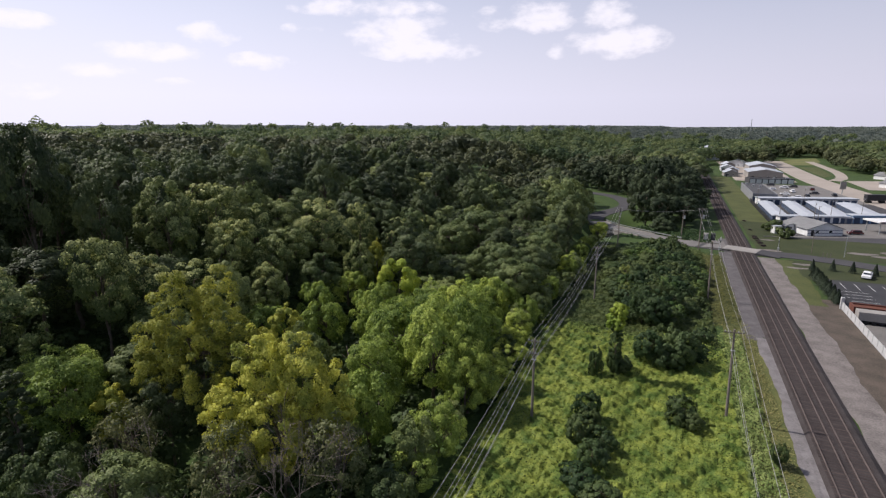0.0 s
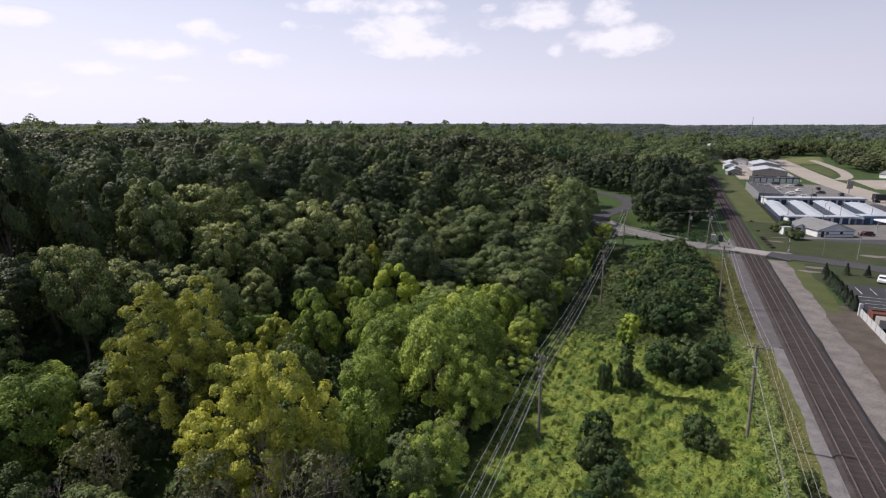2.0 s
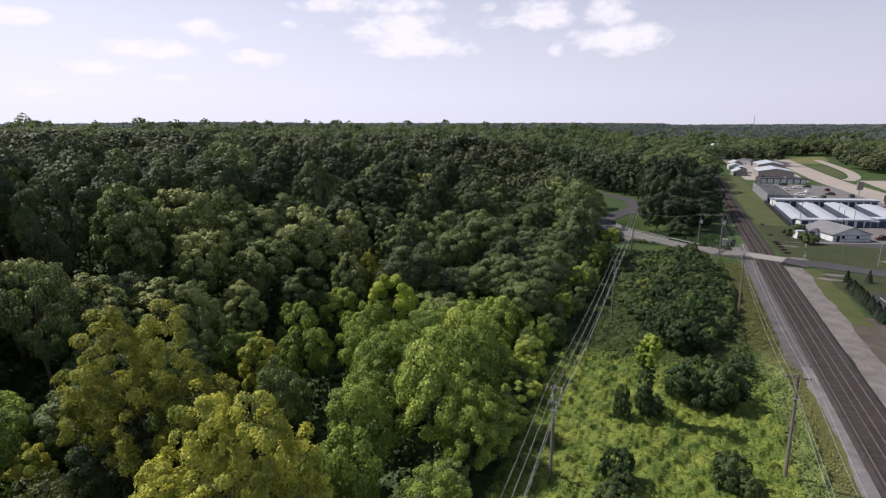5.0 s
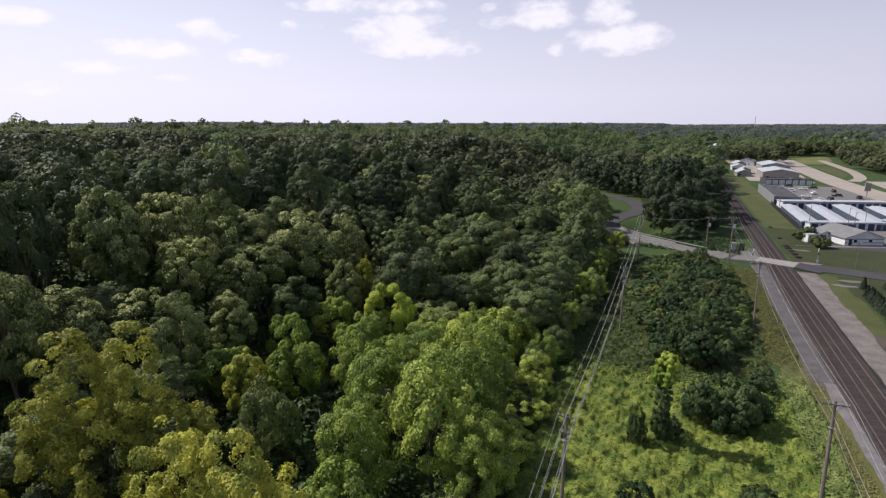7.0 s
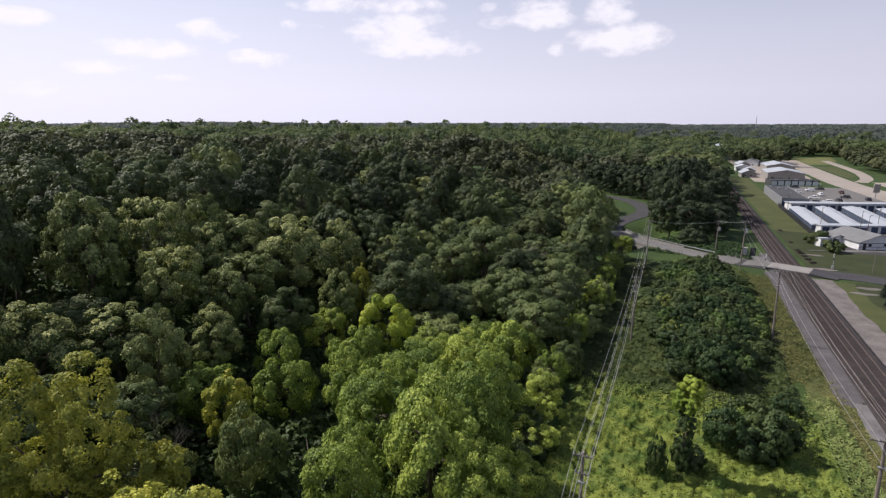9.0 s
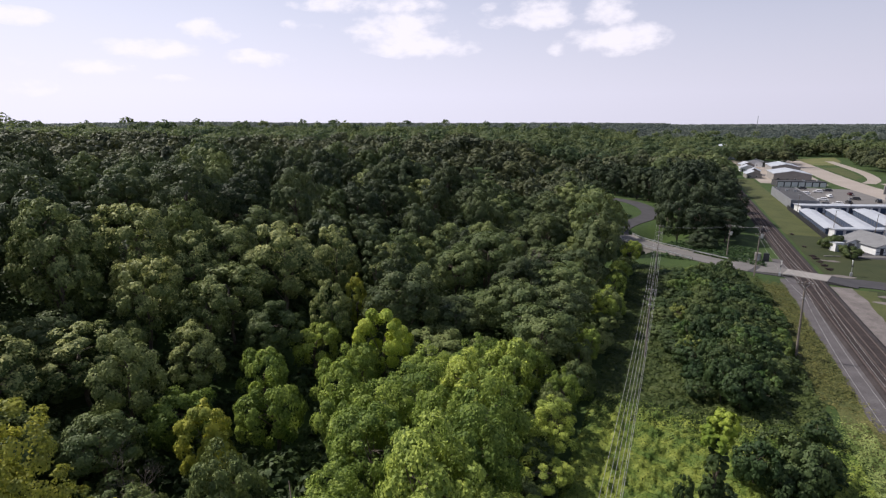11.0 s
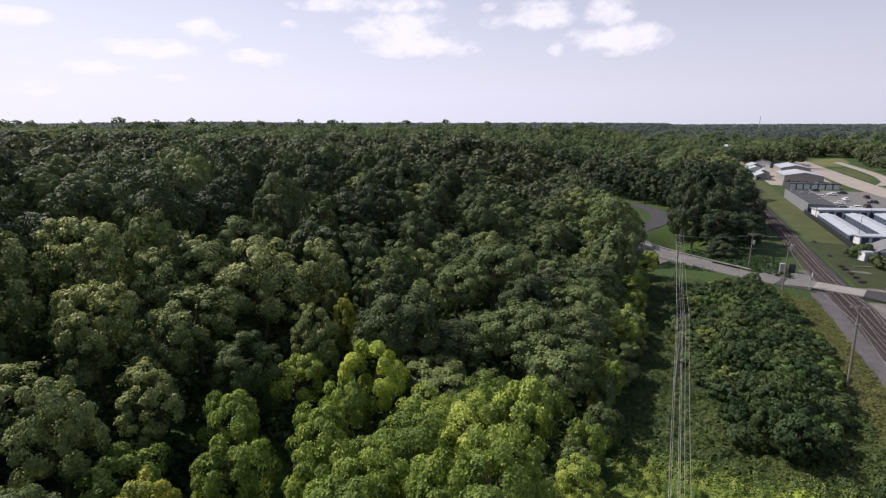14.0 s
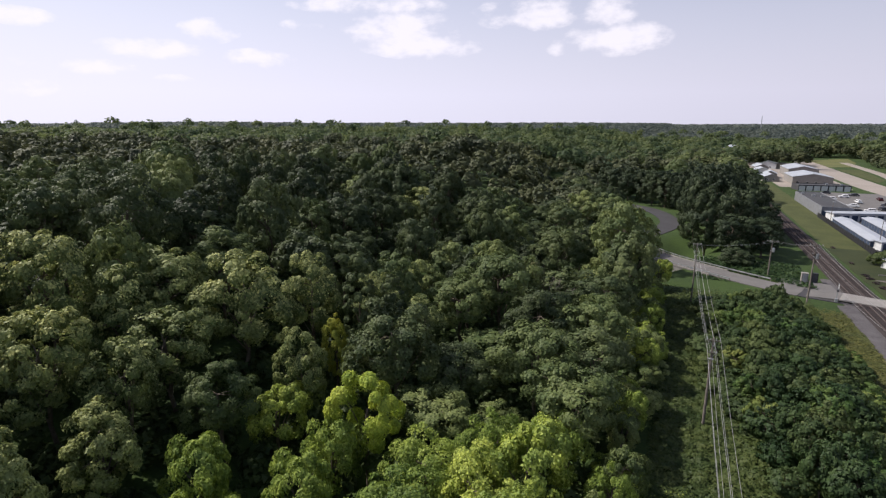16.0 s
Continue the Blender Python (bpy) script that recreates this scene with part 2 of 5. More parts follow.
BLUE_PALE = material("pale_blue_cladding", (0.18, 0.29, 0.44), (0.14, 0.23, 0.36), 0.5, 0.6, 5.0)
LAWN_DRY = material("sunny_dry_grass", (0.085, 0.092, 0.03), (0.045, 0.056, 0.018), 0.13, 0.95, 3.0, 0.05)
MEADOW = material("dry_meadow", (0.15, 0.15, 0.055), (0.085, 0.095, 0.033), 0.05, 0.95, 1.0)
BRICK = material("red_brick", (0.156, 0.060, 0.042), (0.102, 0.039, 0.030), 0.6, 0.9, 9.0)
RUST = material("rust_red_roof", (0.132, 0.051, 0.033), (0.090, 0.036, 0.024), 0.5, 0.8, 6.0)
POLE = material("weathered_pole_wood", (0.22, 0.19, 0.165), (0.13, 0.11, 0.095), 1.2, 0.95, 14, 0.01)
STEEL = material("galvanised_steel", (0.45, 0.46, 0.47), (0.34, 0.35, 0.36), 1.0, 0.5, 8, 0.0, metal=0.6)
CABLE = material("bright_cable", (0.42, 0.41, 0.4), (0.32, 0.31, 0.3), 1.0, 0.45, 8, 0.0, metal=0.4)
DARK = material("dark_grey_paint", (0.035, 0.035, 0.04), (0.02, 0.02, 0.025), 1.0, 0.6)
GLASS = material("dark_glass", (0.02, 0.025, 0.03), (0.015, 0.02, 0.022), 1.0, 0.08, spec=0.6)
CAR_WHITE = material("white_car_paint", (0.75, 0.75, 0.76), (0.7, 0.7, 0.71), 1.0, 0.25, spec=0.5)
CAR_RED = material("dark_red_car_paint", (0.08, 0.014, 0.014), (0.06, 0.01, 0.01), 1.0, 0.25, spec=0.5)
CAR_GREY = material("silver_car_paint", (0.3, 0.31, 0.32), (0.27, 0.28, 0.29), 1.0, 0.25, spec=0.5)
CAR_DARK = material("dark_car_paint", (0.04, 0.042, 0.05), (0.03, 0.03, 0.036), 1.0, 0.25, spec=0.5)
RUBBER = material("tyre_rubber", (0.03, 0.03, 0.03), (0.02, 0.02, 0.02), 4.0, 0.9)


# ---- the lie of the land ----
RAIL_TURN = 22.6
RU = (math.sin(radians(RAIL_TURN)), math.cos(radians(RAIL_TURN)))
RN = (RU[1], -RU[0])


def along(s, n):
    """World x, y of a point s metres along the railway and n metres to its right."""
    return s * RU[0] + n * RN[0], s * RU[1] + n * RN[1]


def by_rail(s, n, z=0.0, turn=0.0):
    x, y = along(s, n)
    return pose(x, y, z, 0, 0, turn - RAIL_TURN)


def ease(v):
    v = np.clip(v, 0, 1)
    return v * v * (3 - 2 * v)


def ground(x, y):
    """Height of the ground: flat by the railway, a wooded hill beside it, a creek under the bridge, low hills far off."""
    x, y = np.asarray(x, float), np.asarray(y, float)
    n = x * RN[0] + y * RN[1]
    d = -20 - n
    hill = 10.5 * ease((d - 34) / 60) + 3 * ease((d - 150) / 250)
    dip = -2.5 * ease(d / 10) * (1 - ease((d - 26) / 28)) * (1 - ease((x * RU[0] + y * RU[1] - 172) / 26))
    far = 8 * ease((np.hypot(x, y) - 620) / 1900)
    roll = (1.6 * np.sin(x / 31 + 1.3) * np.cos(y / 43) + 3.0 * np.sin(x / 260 + y / 410) * ease((np.hypot(x, y) - 500) / 900)) * ease((d - 40) / 60)
    roll = roll + 4.0 * np.sin(x / 520 + 0.7) * np.sin(y / 610) * ease((np.hypot(x, y) - 900) / 1200)
    # the creek runs under the bridge
    cx, cy = 56.5, 194.0
    across = (x - cx) * 0.72 - (y - cy) * 0.69
    span = (x - cx) * 0.69 + (y - cy) * 0.72
    creek = -4.4 * np.exp(-(across / 6.5) ** 4) * ease((span + 34) / 22) * (1 - ease((span - 22) / 20))
    return hill + dip + far * (1 - hill / 22) + roll + creek


def mesh_data(name, verts, loops, size, smooth=False):
    """A mesh of polygons that all have the same number of corners."""
    me = bpy.data.meshes.new(name)
    verts, loops = np.asarray(verts, np.float32), np.asarray(loops, np.int32)
    count = len(loops) // size
    me.vertices.add(len(verts))
    me.vertices.foreach_set("co", verts.ravel())
    me.loops.add(len(loops))
    me.loops.foreach_set("vertex_index", loops)
    me.polygons.add(count)
    me.polygons.foreach_set("loop_start", np.arange(0, count * size, size, dtype=np.int32))
    if smooth:
        me.polygons.foreach_set("use_smooth", np.ones(count, bool))
    me.update(calc_edges=True)
    return me


def part(name, shape, mat, parent=None, label=""):
    """Links a bmesh or mesh as one object, under a thing or part if one is given."""
    if isinstance(shape, bmesh.types.BMesh):
        me = bpy.data.meshes.new(name)
        shape.to_mesh(me)
        shape.free()
    else:
        me = shape
    if mat is not None and not me.materials:
        me.materials.append(mat)
    ob = new(name, me)
    if parent is not None:
        ob.parent = parent
    if label:
        ob["label"] = label
    return ob


def thing(name, m, label, category, group="", kind=""):
    ob = new(name)
    ob.matrix_world = m
    ob.empty_display_size = 0.3
    return tagged(ob, label, category, group, kind)


def box(bm, x0, x1, y0, y1, z0, z1, bevel=0.0):
    made = bmesh.ops.create_cube(bm, size=1, matrix=Matrix.Translation(((x0 + x1) / 2, (y0 + y1) / 2, (z0 + z1) / 2)) @ Matrix.Diagonal((x1 - x0, y1 - y0, z1 - z0, 1)))
    if bevel:
        edges = {e for v in made["verts"] for e in v.link_edges}
        bmesh.ops.bevel(bm, geom=list(edges), offset=bevel, segments=2, affect="EDGES", profile=0.5)
    return bm


def boxed(*boxes, bevel=0.0):
    bm = bmesh.new()
    for b in boxes:
        box(bm, *b, bevel=bevel)
    return bm


def tube(bm, a, b, r0, r1, sides=8):
    a, b = Vector(a), Vector(b)
    way = (b - a)
    m = Matrix.Translation((a + b) / 2) @ way.to_track_quat("Z", "Y").to_matrix().to_4x4()
    bmesh.ops.create_cone(bm, cap_ends=True, segments=sides, radius1=r0, radius2=r1, depth=way.length, matrix=m)
    return bm


def sheet(name, outline, z, mat, label, category, kind="structure", thick=0.12, step=None):
    """A flat slab with the given outline in x, y, its top z above the ground there."""
    bm = bmesh.new()
    top = [bm.verts.new((x, y, float(ground(x, y)) + z)) for x, y in outline]
    low = [bm.verts.new((v.co.x, v.co.y, v.co.z - thick)) for v in top]
    bm.faces.new(top)
    k = len(top)
    for i in range(k):
        bm.faces.new((top[i], low[i], low[(i + 1) % k], top[(i + 1) % k]))
    bmesh.ops.recalc_face_normals(bm, faces=bm.faces)
    return tagged(part(name, bm, mat), label, category, kind=kind)


def band(points, half, z, thick=0.15, left=None, right=None, level=None):
    """A road-like strip along a line of points: top and sides. left, right: other edges than half to either side."""
    pts = [Vector((x, y, 0)) for x, y in points]
    bm, rows = bmesh.new(), []
    for i, p in enumerate(pts):
        t = (pts[min(i + 1, len(pts) - 1)] - pts[max(i - 1, 0)]).normalized()
        side = Vector((t.y, -t.x, 0))
        row = []
        for off in (-(left if left is not None else half), right if right is not None else half):
            q = p + side * off
            h = z if level else z + float(ground(q.x, q.y))
            row += [bm.verts.new((q.x, q.y, h)), bm.verts.new((q.x, q.y, h - thick))]
        rows.append(row)
    for a, b in zip(rows, rows[1:]):
        bm.faces.new((a[0], a[2], b[2], b[0]))
        bm.faces.new((a[1], a[0], b[0], b[1]))
        bm.faces.new((a[2], a[3], b[3], b[2]))
    bmesh.ops.recalc_face_normals(bm, faces=bm.faces)
    return bm


def smooth_line(points, steps=6):
    """A Catmull-Rom line through the points."""
    p = [Vector((*q, 0)) for q in points]
    p = [2 * p[0] - p[1], *p, 2 * p[-1] - p[-2]]
    line = []
    for a, b, c, d in zip(p, p[1:], p[2:], p[3:]):
        for k in range(steps):
            t = k / steps
            q = 0.5 * (2 * b + (c - a) * t + (2 * a - 5 * b + 4 * c - d) * t * t + (3 * b - a - 3 * c + d) * t ** 3)
            line.append((q.x, q.y))
    return [*line, tuple(p[-2][:2])]


def stretch(lo, hi, first, growth):
    values, step = [lo], first
    while values[-1] < hi:
        values.append(values[-1] + step)
        step *= growth
    return values


def build_ground():
    half = stretch(260, 5400, 12, 1.11)
    xs = np.array([-v for v in half[::-1]] + list(np.arange(-256, 260, 4.0)) + half)
    ys = np.array([-400, -200, -100, -40] + list(np.arange(0, 340, 4.0)) + stretch(340, 5400, 8, 1.07))
    gx, gy = np.meshgrid(xs, ys)
    gz = ground(gx, gy)
    verts = np.stack([gx, gy, gz], -1).reshape(-1, 3)
    i = np.arange(len(ys) - 1)[:, None] * len(xs) + np.arange(len(xs) - 1)[None, :]
    quads = np.stack([i, i + 1, i + 1 + len(xs), i + len(xs)], -1).reshape(-1)
    me = mesh_data("ground", verts, quads, 4, smooth=True)
    tagged(part("ground", me, GRASS), "rough green grass and forest floor reaching the horizon", "ground", kind="structure")


build_ground()


# ---- roads, railway bed and yards ----
def strip(s0, s1, n0, n1, z, name, mat, label, category, thick=0.12, wobble=0.0, seed=1, step=6.0):
    """A sheet beside the railway between two lines, its outer edges a little uneven."""
    rng = random.Random(seed)
    bm, rows, s = bmesh.new(), [], s0
    step = min(step, 1.5) if wobble else step
    while s <= s1 + 0.01:
        wave = [0.55 * math.sin(s * 0.21 + seed + k) + 0.35 * math.sin(s * 0.57 + 2 * seed + 2 * k) + rng.uniform(-0.3, 0.3) for k in (0, 1)]
        a, b = n0 + wobble * wave[0], n1 + wobble * wave[1]
        row = []
        for n in (a, b):
            x, y = along(s, n)
            h = float(ground(x, y)) + z
            row += [bm.verts.new((x, y, h)), bm.verts.new((x, y, h - thick))]
        rows.append(row)
        s += step
    for a, b in zip(rows, rows[1:]):
        bm.faces.new((a[0], a[2], b[2], b[0]))
        bm.faces.new((a[1], a[0], b[0], b[1]))
        bm.faces.new((a[2], a[3], b[3], b[2]))
    bmesh.ops.recalc_face_normals(bm, faces=bm.faces)
    return tagged(part(name, bm, mat), label, category, kind="structure")


strip(-30, 108, 10.6, 16.6, 0.05, "verge", VERGE, "dry olive grass verge beside the gravel", "verge", wobble=0.5, seed=2, step=3)
strip(108, 168, 7.0, 16.6, 0.05, "verge", VERGE_GREEN, "rough green grass verge beside the gravel", "verge", wobble=0.5, seed=12, step=3)
strip(102, 174, 13.9, 16.8, 0.085, "gravel_shoulder", GRAVEL_SHADED, "gravel shoulder widening beside the railway, cloud shade in its colour", "gravel", wobble=0.3, seed=13, step=3)
strip(128, 170, 26.6, 31.5, 0.065, "dry_grass_patch", LAWN_DRY, "patchy dry grass between track and hedge", "verge", wobble=0.7, seed=14, step=3)
strip(-30, 104, 15.5, 17.5, 0.1, "gravel_shoulder", GRAVEL, "grey gravel shoulder beside the railway", "gravel", wobble=0.4, seed=3, step=3)
strip(104, 196, 15.0, 17.5, 0.1, "gravel_shoulder", GRAVEL_SHADED, "gravel shoulder beside the railway, cloud shade in its colour", "gravel", wobble=0.3, seed=33, step=3)
strip(-30, 171, 23.2, 27.6, 0.1, "dirt_track", DIRT_ROAD, "pale dirt track running along the railway", "track", wobble=0.45, seed=4, step=3)
strip(-30, 134, 27.0, 34.5, 0.04, "bare_earth", BARE_EARTH, "bare brown earth beside the dirt track", "earth", wobble=0.6, seed=5, step=4)
strip(176, 236, 24.5, 36.0, 0.04, "lawn_by_railway", LAWN, "mown green grass strip beside the railway", "lawn", wobble=0.3, seed=6)
# drier than the near lawn, with the sunlight there put into its colour
strip(236, 440, 24.5, 36.0, 0.04, "lawn_by_railway", LAWN_DRY, "sunny dry grass strip beside the railway", "lawn", wobble=0.3, seed=16)
strip(176, 208, 36.0, 120.0, 0.05, "lawn_by_road", LAWN, "mown green lawn with bare patches by the road", "lawn", wobble=0.3, seed=7, step=8)
strip(150, 172, 30.5, 120.0, 0.05, "lawn_island", LAWN, "mown grass island between road and car park", "lawn", wobble=0.3, seed=8, step=11)

ROAD = smooth_line([(152, 111), (136, 119.5), (124, 127.5), (113.5, 136), (108, 142), (103, 146.4), (97.6, 150.4), (90.2, 153.6), (84.2, 158.6), (77.6, 164), (72.4, 170.2), (68, 177), (64.2, 183.6), (60.6, 190.4), (57.9, 197.6),
                    (56.7, 204.5), (57.4, 212), (61, 220), (67.2, 228.6), (75.4, 237.6), (82, 248.5), (85.4, 262), (86, 277), (82, 290), (70, 306), (54, 322)])
CUT = min(range(len(ROAD)), key=lambda i: abs(ROAD[i][0] - 77.6) + abs(ROAD[i][1] - 164))
tagged(part("road", band(ROAD[:CUT + 1], 3.6, 0.16), ASPHALT), "worn grey asphalt road leading over the railway", "road", kind="structure")
BRIDGE = [i for i, (x, y) in enumerate(ROAD) if 179 < y < 206 and x < 71]
tagged(part("road", band(ROAD[CUT:BRIDGE[0] + 1], 3.6, 0.16), ROAD_LIGHT), "pale road rising from the crossing to the bridge", "road", kind="structure")
tagged(part("road", band(ROAD[BRIDGE[-1]:], 3.6, 0.16), ASPHALT), "grey asphalt road winding between trees", "road", kind="structure")


def build_bridge():
    line = [ROAD[i] for i in BRIDGE]
    mid = line[len(line) // 2]
    ob = thing("road_bridge", pose(mid[0], mid[1], 0), "pale concrete road bridge with low railings over a creek", "bridge", kind="structure")
    ob.matrix_world = Matrix.Identity(4)
    part("deck", band(line, 3.9, 0.17, thick=0.35, level=True), ROAD_LIGHT, ob)
    for off in (-3.75, 3.75):
        edge = []
        for i, (x, y) in enumerate(line):
            a, b = line[max(i - 1, 0)], line[min(i + 1, len(line) - 1)]
            t = Vector((b[0] - a[0], b[1] - a[1], 0)).normalized()
            edge.append((x + t.y * off, y - t.x * off))
        part("girder", band(edge, 0.16, -0.2, thick=0.85, level=True), CONCRETE, ob)
        part("kerb", band(edge, 0.16, 0.42, thick=0.3, level=True), CONCRETE, ob)
        part("guard_rail", band(edge, 0.05, 0.95, thick=0.2, level=True), STEEL, ob, "galvanised guard rail")
        for x, y in edge[::2]:
            part("post", boxed((x - 0.07, x + 0.07, y - 0.07, y + 0.07, 0.1, 0.95)), STEEL, ob)
    k = len(line)
    for i in (0, k // 3, 2 * k // 3, k - 1):
        x, y = line[i]
        a, b = line[max(i - 1, 0)], line[min(i + 1, k - 1)]
        t = Vector((b[0] - a[0], b[1] - a[1], 0)).normalized()
        bm = boxed((-3.9, 3.9, -0.45, 0.45, -6.0, -0.2))
        bm.transform(Matrix.Translation((x, y, 0)) @ Matrix.Rotation(math.atan2(t.x, -t.y) + math.pi / 2 + math.pi / 2, 4, "Z"))
        part("pier", bm, CONCRETE, ob)


build_bridge()


# guard rails along the road on both sides of the bridge
def guard_rail(points, off):
    line = []
    for i, (x, y) in enumerate(points):
        a, b = points[max(i - 1, 0)], points[min(i + 1, len(points) - 1)]
        t = Vector((b[0] - a[0], b[1] - a[1], 0)).normalized()
        line.append((x + t.y * off, y - t.x * off))
    ob = thing("guard_rail", Matrix.Identity(4), "galvanised guard rail along the road edge", "guard rail")
    part("rail", band(line, 0.05, 0.85, thick=0.3), STEEL, ob)
    for x, y in line[::2]:
        z = float(ground(x, y))
        part("post", boxed((x - 0.07, x + 0.07, y - 0.07, y + 0.07, z - 0.3, z + 0.85)), POLE, ob)


guard_rail(ROAD[CUT + 6:BRIDGE[0] + 1], 4.1)
guard_rail(ROAD[CUT + 10:BRIDGE[0] + 1], -4.1)
guard_rail(ROAD[BRIDGE[-1]:BRIDGE[-1] + 12], -4.1)


def build_tracks():
    # ballast bed with sloping shoulders
    bm, rows = bmesh.new(), []
    for s in (-40, 60, 173, 174, 184, 185, 300, 700):
        row = []
        for n, z in ((16.95, 0.0), (17.35, 0.45), (22.6, 0.45), (23.4, 0.0)):
            x, y = along(s, n)
            row.append(bm.verts.new((x, y, z + 0.06)))
        rows.append(row)
    for a, b in zip(rows, rows[1:]):
        for i in range(3):
            bm.faces.new((a[i], a[i + 1], b[i + 1], b[i]))
    bmesh.ops.recalc_face_normals(bm, faces=bm.faces)
    tagged(part("ballast_bed", bm, BALLAST), "dark brown stone ballast under two tracks", "ballast", kind="structure")
    plank = bpy.data.meshes.new("sleeper")
    boxed((-1.12, 1.12, -0.115, 0.115, 0.0, 0.16), bevel=0.015).to_mesh(plank)
    plank.materials.append(SLEEPER)
    rng = random.Random(5)
    for centre in (18.5, 21.0):
        ob = thing("railway_track", Matrix.Identity(4), "worn steel rails on dark wooden sleepers", "railway track", kind="structure")
        for side in (-0.7525, 0.7525):
            rail = bmesh.new()
            for w, z0, z1 in ((0.07, 0.53, 0.555), (0.012, 0.555, 0.64), (0.036, 0.64, 0.685)):
                made = box(rail, -w, w, -40, 700, z0, z1)
            rail.transform(by_rail(0, centre + side))
            part("rail", rail, RAIL, ob)
        rest = []
        s = 36.0
        while s < 420:
            if s < 36 + 150 * 0.56:
                piece = part("sleeper", plank, SLEEPER, ob)
                piece.matrix_world = by_rail(s, centre + rng.uniform(-0.06, 0.06), 0.375, rng.uniform(-1.2, 1.2))
            else:
                rest.append(by_rail(s, centre + rng.uniform(-0.06, 0.06), 0.375, rng.uniform(-1.2, 1.2)))
            s += 0.56
        bm = bmesh.new()
        for m in rest:
            bmesh.ops.create_cube(bm, size=1, matrix=m @ Matrix.Translation((0, 0, 0.08)) @ Matrix.Diagonal((2.24, 0.23, 0.16, 1)))
        tagged(part("sleepers_beyond", bm, SLEEPER, ob), kind="stuff")


build_tracks()


def build_crossing():
    ob = thing("level_crossing", by_rail(177.8, 19.9, 0.4, -20), "pale concrete panels between rails at the crossing", "level crossing", kind="structure")
    for k in range(-3, 3):
        part("panel", boxed((-4.6, 4.6, 1.0 * k + 0.02, 1.0 * k + 0.98, 0.0, 0.3), bevel=0.02), CONCRETE, ob)
    # approach ramps
    for lo, hi in ((-10.5, -4.62), (4.62, 10.5)):
        bm = bmesh.new()
        inner, outer = (hi, lo) if hi < 0 else (lo, hi)
        v = [bm.verts.new(c) for c in ((inner, -3.05, 0.3), (inner, 3.05, 0.3), (outer, 3.3, -0.2), (outer, -3.3, -0.2), (inner, -3.05, -0.3), (inner, 3.05, -0.3))]
        for f in ((0, 1, 2, 3), (0, 3, 4), (1, 5, 2)):
            bm.faces.new([v[i] for i in f])
        bmesh.ops.recalc_face_normals(bm, faces=bm.faces)
        part("ramp", bm, ROAD_LIGHT if hi < 0 else ASPHALT, ob)


build_crossing()
sheet("signal_yard", [along(181.5, 5.5), along(191.5, 5.0), along(193.5, 10), along(190, 16.0), along(181.0, 16.2)], 0.12, ROAD_LIGHT, "pale concrete patch round the signal cabinets", "apron")

# car park
sheet("car_park", [along(*p) for p in ((129, 34.5), (152, 34.5), (153, 90), (128, 90))], 0.1, LOT, "dark asphalt car park with white bays", "car park")
for k in range(13):
    for s0 in (144.5,):
        n = 38 + 2.75 * k
        bm = boxed((-0.06, 0.06, 0, 5.2, 0.0, 0.012))
        ob = tagged(part("bay_line", bm, PAINT_WHITE), "white painted parking bay line", "bay line", "bay lines", kind="structure")
        ob.matrix_world = by_rail(s0, n, 0.102)

# worn bare patches on the lawns
for k, (s, n, r) in enumerate(((187.5, 52, 2.6), (184.5, 57, 2.2), (190.5, 61, 3.0), (186, 68, 2.4), (182, 27.6, 2.0), (199, 29.2, 1.6), (166.5, 33.5, 1.8), (161.5, 31.5, 1.6))):
    ring = [along(s + 0.6 * r * math.sin(a) * (1 + 0.25 * math.sin(3 * a + k)), n + 1.5 * r * math.cos(a) * (1 + 0.2 * math.sin(2 * a + 2 * k))) for a in [2 * math.pi * i / 18 for i in range(18)]]
    sheet("bare_patch", ring, 0.075, DIRT_ROAD, "bare dry dirt patch worn into the grass", "bare patch")

for k in range(6):
    for n0 in (36.6, 46.0, 51.4, 60.6, 66.0):
        ob = tagged(part("bay_line", boxed((0, 5.0, -0.045, 0.045, 0.0, 0.012)), PAINT_WHITE), "white painted parking bay line", "bay line", "bay lines", kind="structure")
        ob.matrix_world = by_rail(129.6 + 2.5 * k, n0, 0.102)

# far yards and roads
sheet("yard", [along(*p) for p in ((206, 37.5), (309, 37.5), (309, 88), (208, 96))], 0.06, ASPHALT, "grey asphalt yard between storage buildings", "yard")
sheet("yard", [along(*p) for p in ((309.1, 46), (395, 46), (395, 82), (309.1, 86))], 0.06, ROAD_LIGHT, "pale concrete yard with parked cars", "yard")
sheet("yard", [along(*p) for p in ((415, 38), (640, 38), (640, 84), (415, 74))], 0.06, HIGHWAY, "pale gravel yard of a works", "yard")
tagged(part("highway", band(smooth_line([along(150, 118), along(240, 102), along(320, 94), along(380, 90), along(430, 87.5), along(500, 88.5), along(570, 90.5), along(662, 93)]), 8.4, 0.1), HIGHWAY), "wide pale highway past the works", "highway", kind="structure")
tagged(part("side_road", band(smooth_line([along(436, 99), along(467, 110), along(523, 118.5), along(600, 123), along(664, 126)]), 3.6, 0.12), HIGHWAY), "pale side road beside a meadow", "road", kind="structure")
sheet("yard", [along(*p) for p in ((382, 104), (440, 106), (446, 128), (384, 134))], 0.08, HIGHWAY, "pale gravel lot beside the highway", "yard")
sheet("meadow", [along(*p) for p in ((598, 100.5), (690, 101), (736, 146), (664, 136), (604, 118))], 0.08, MEADOW, "open green meadow before a wood", "meadow")
sheet("meadow", [along(*p) for p in ((462, 98.5), (572, 101), (574, 116), (524, 112), (482, 107.5))], 0.08, LAWN_DRY, "grass wedge between highway and side road", "meadow")


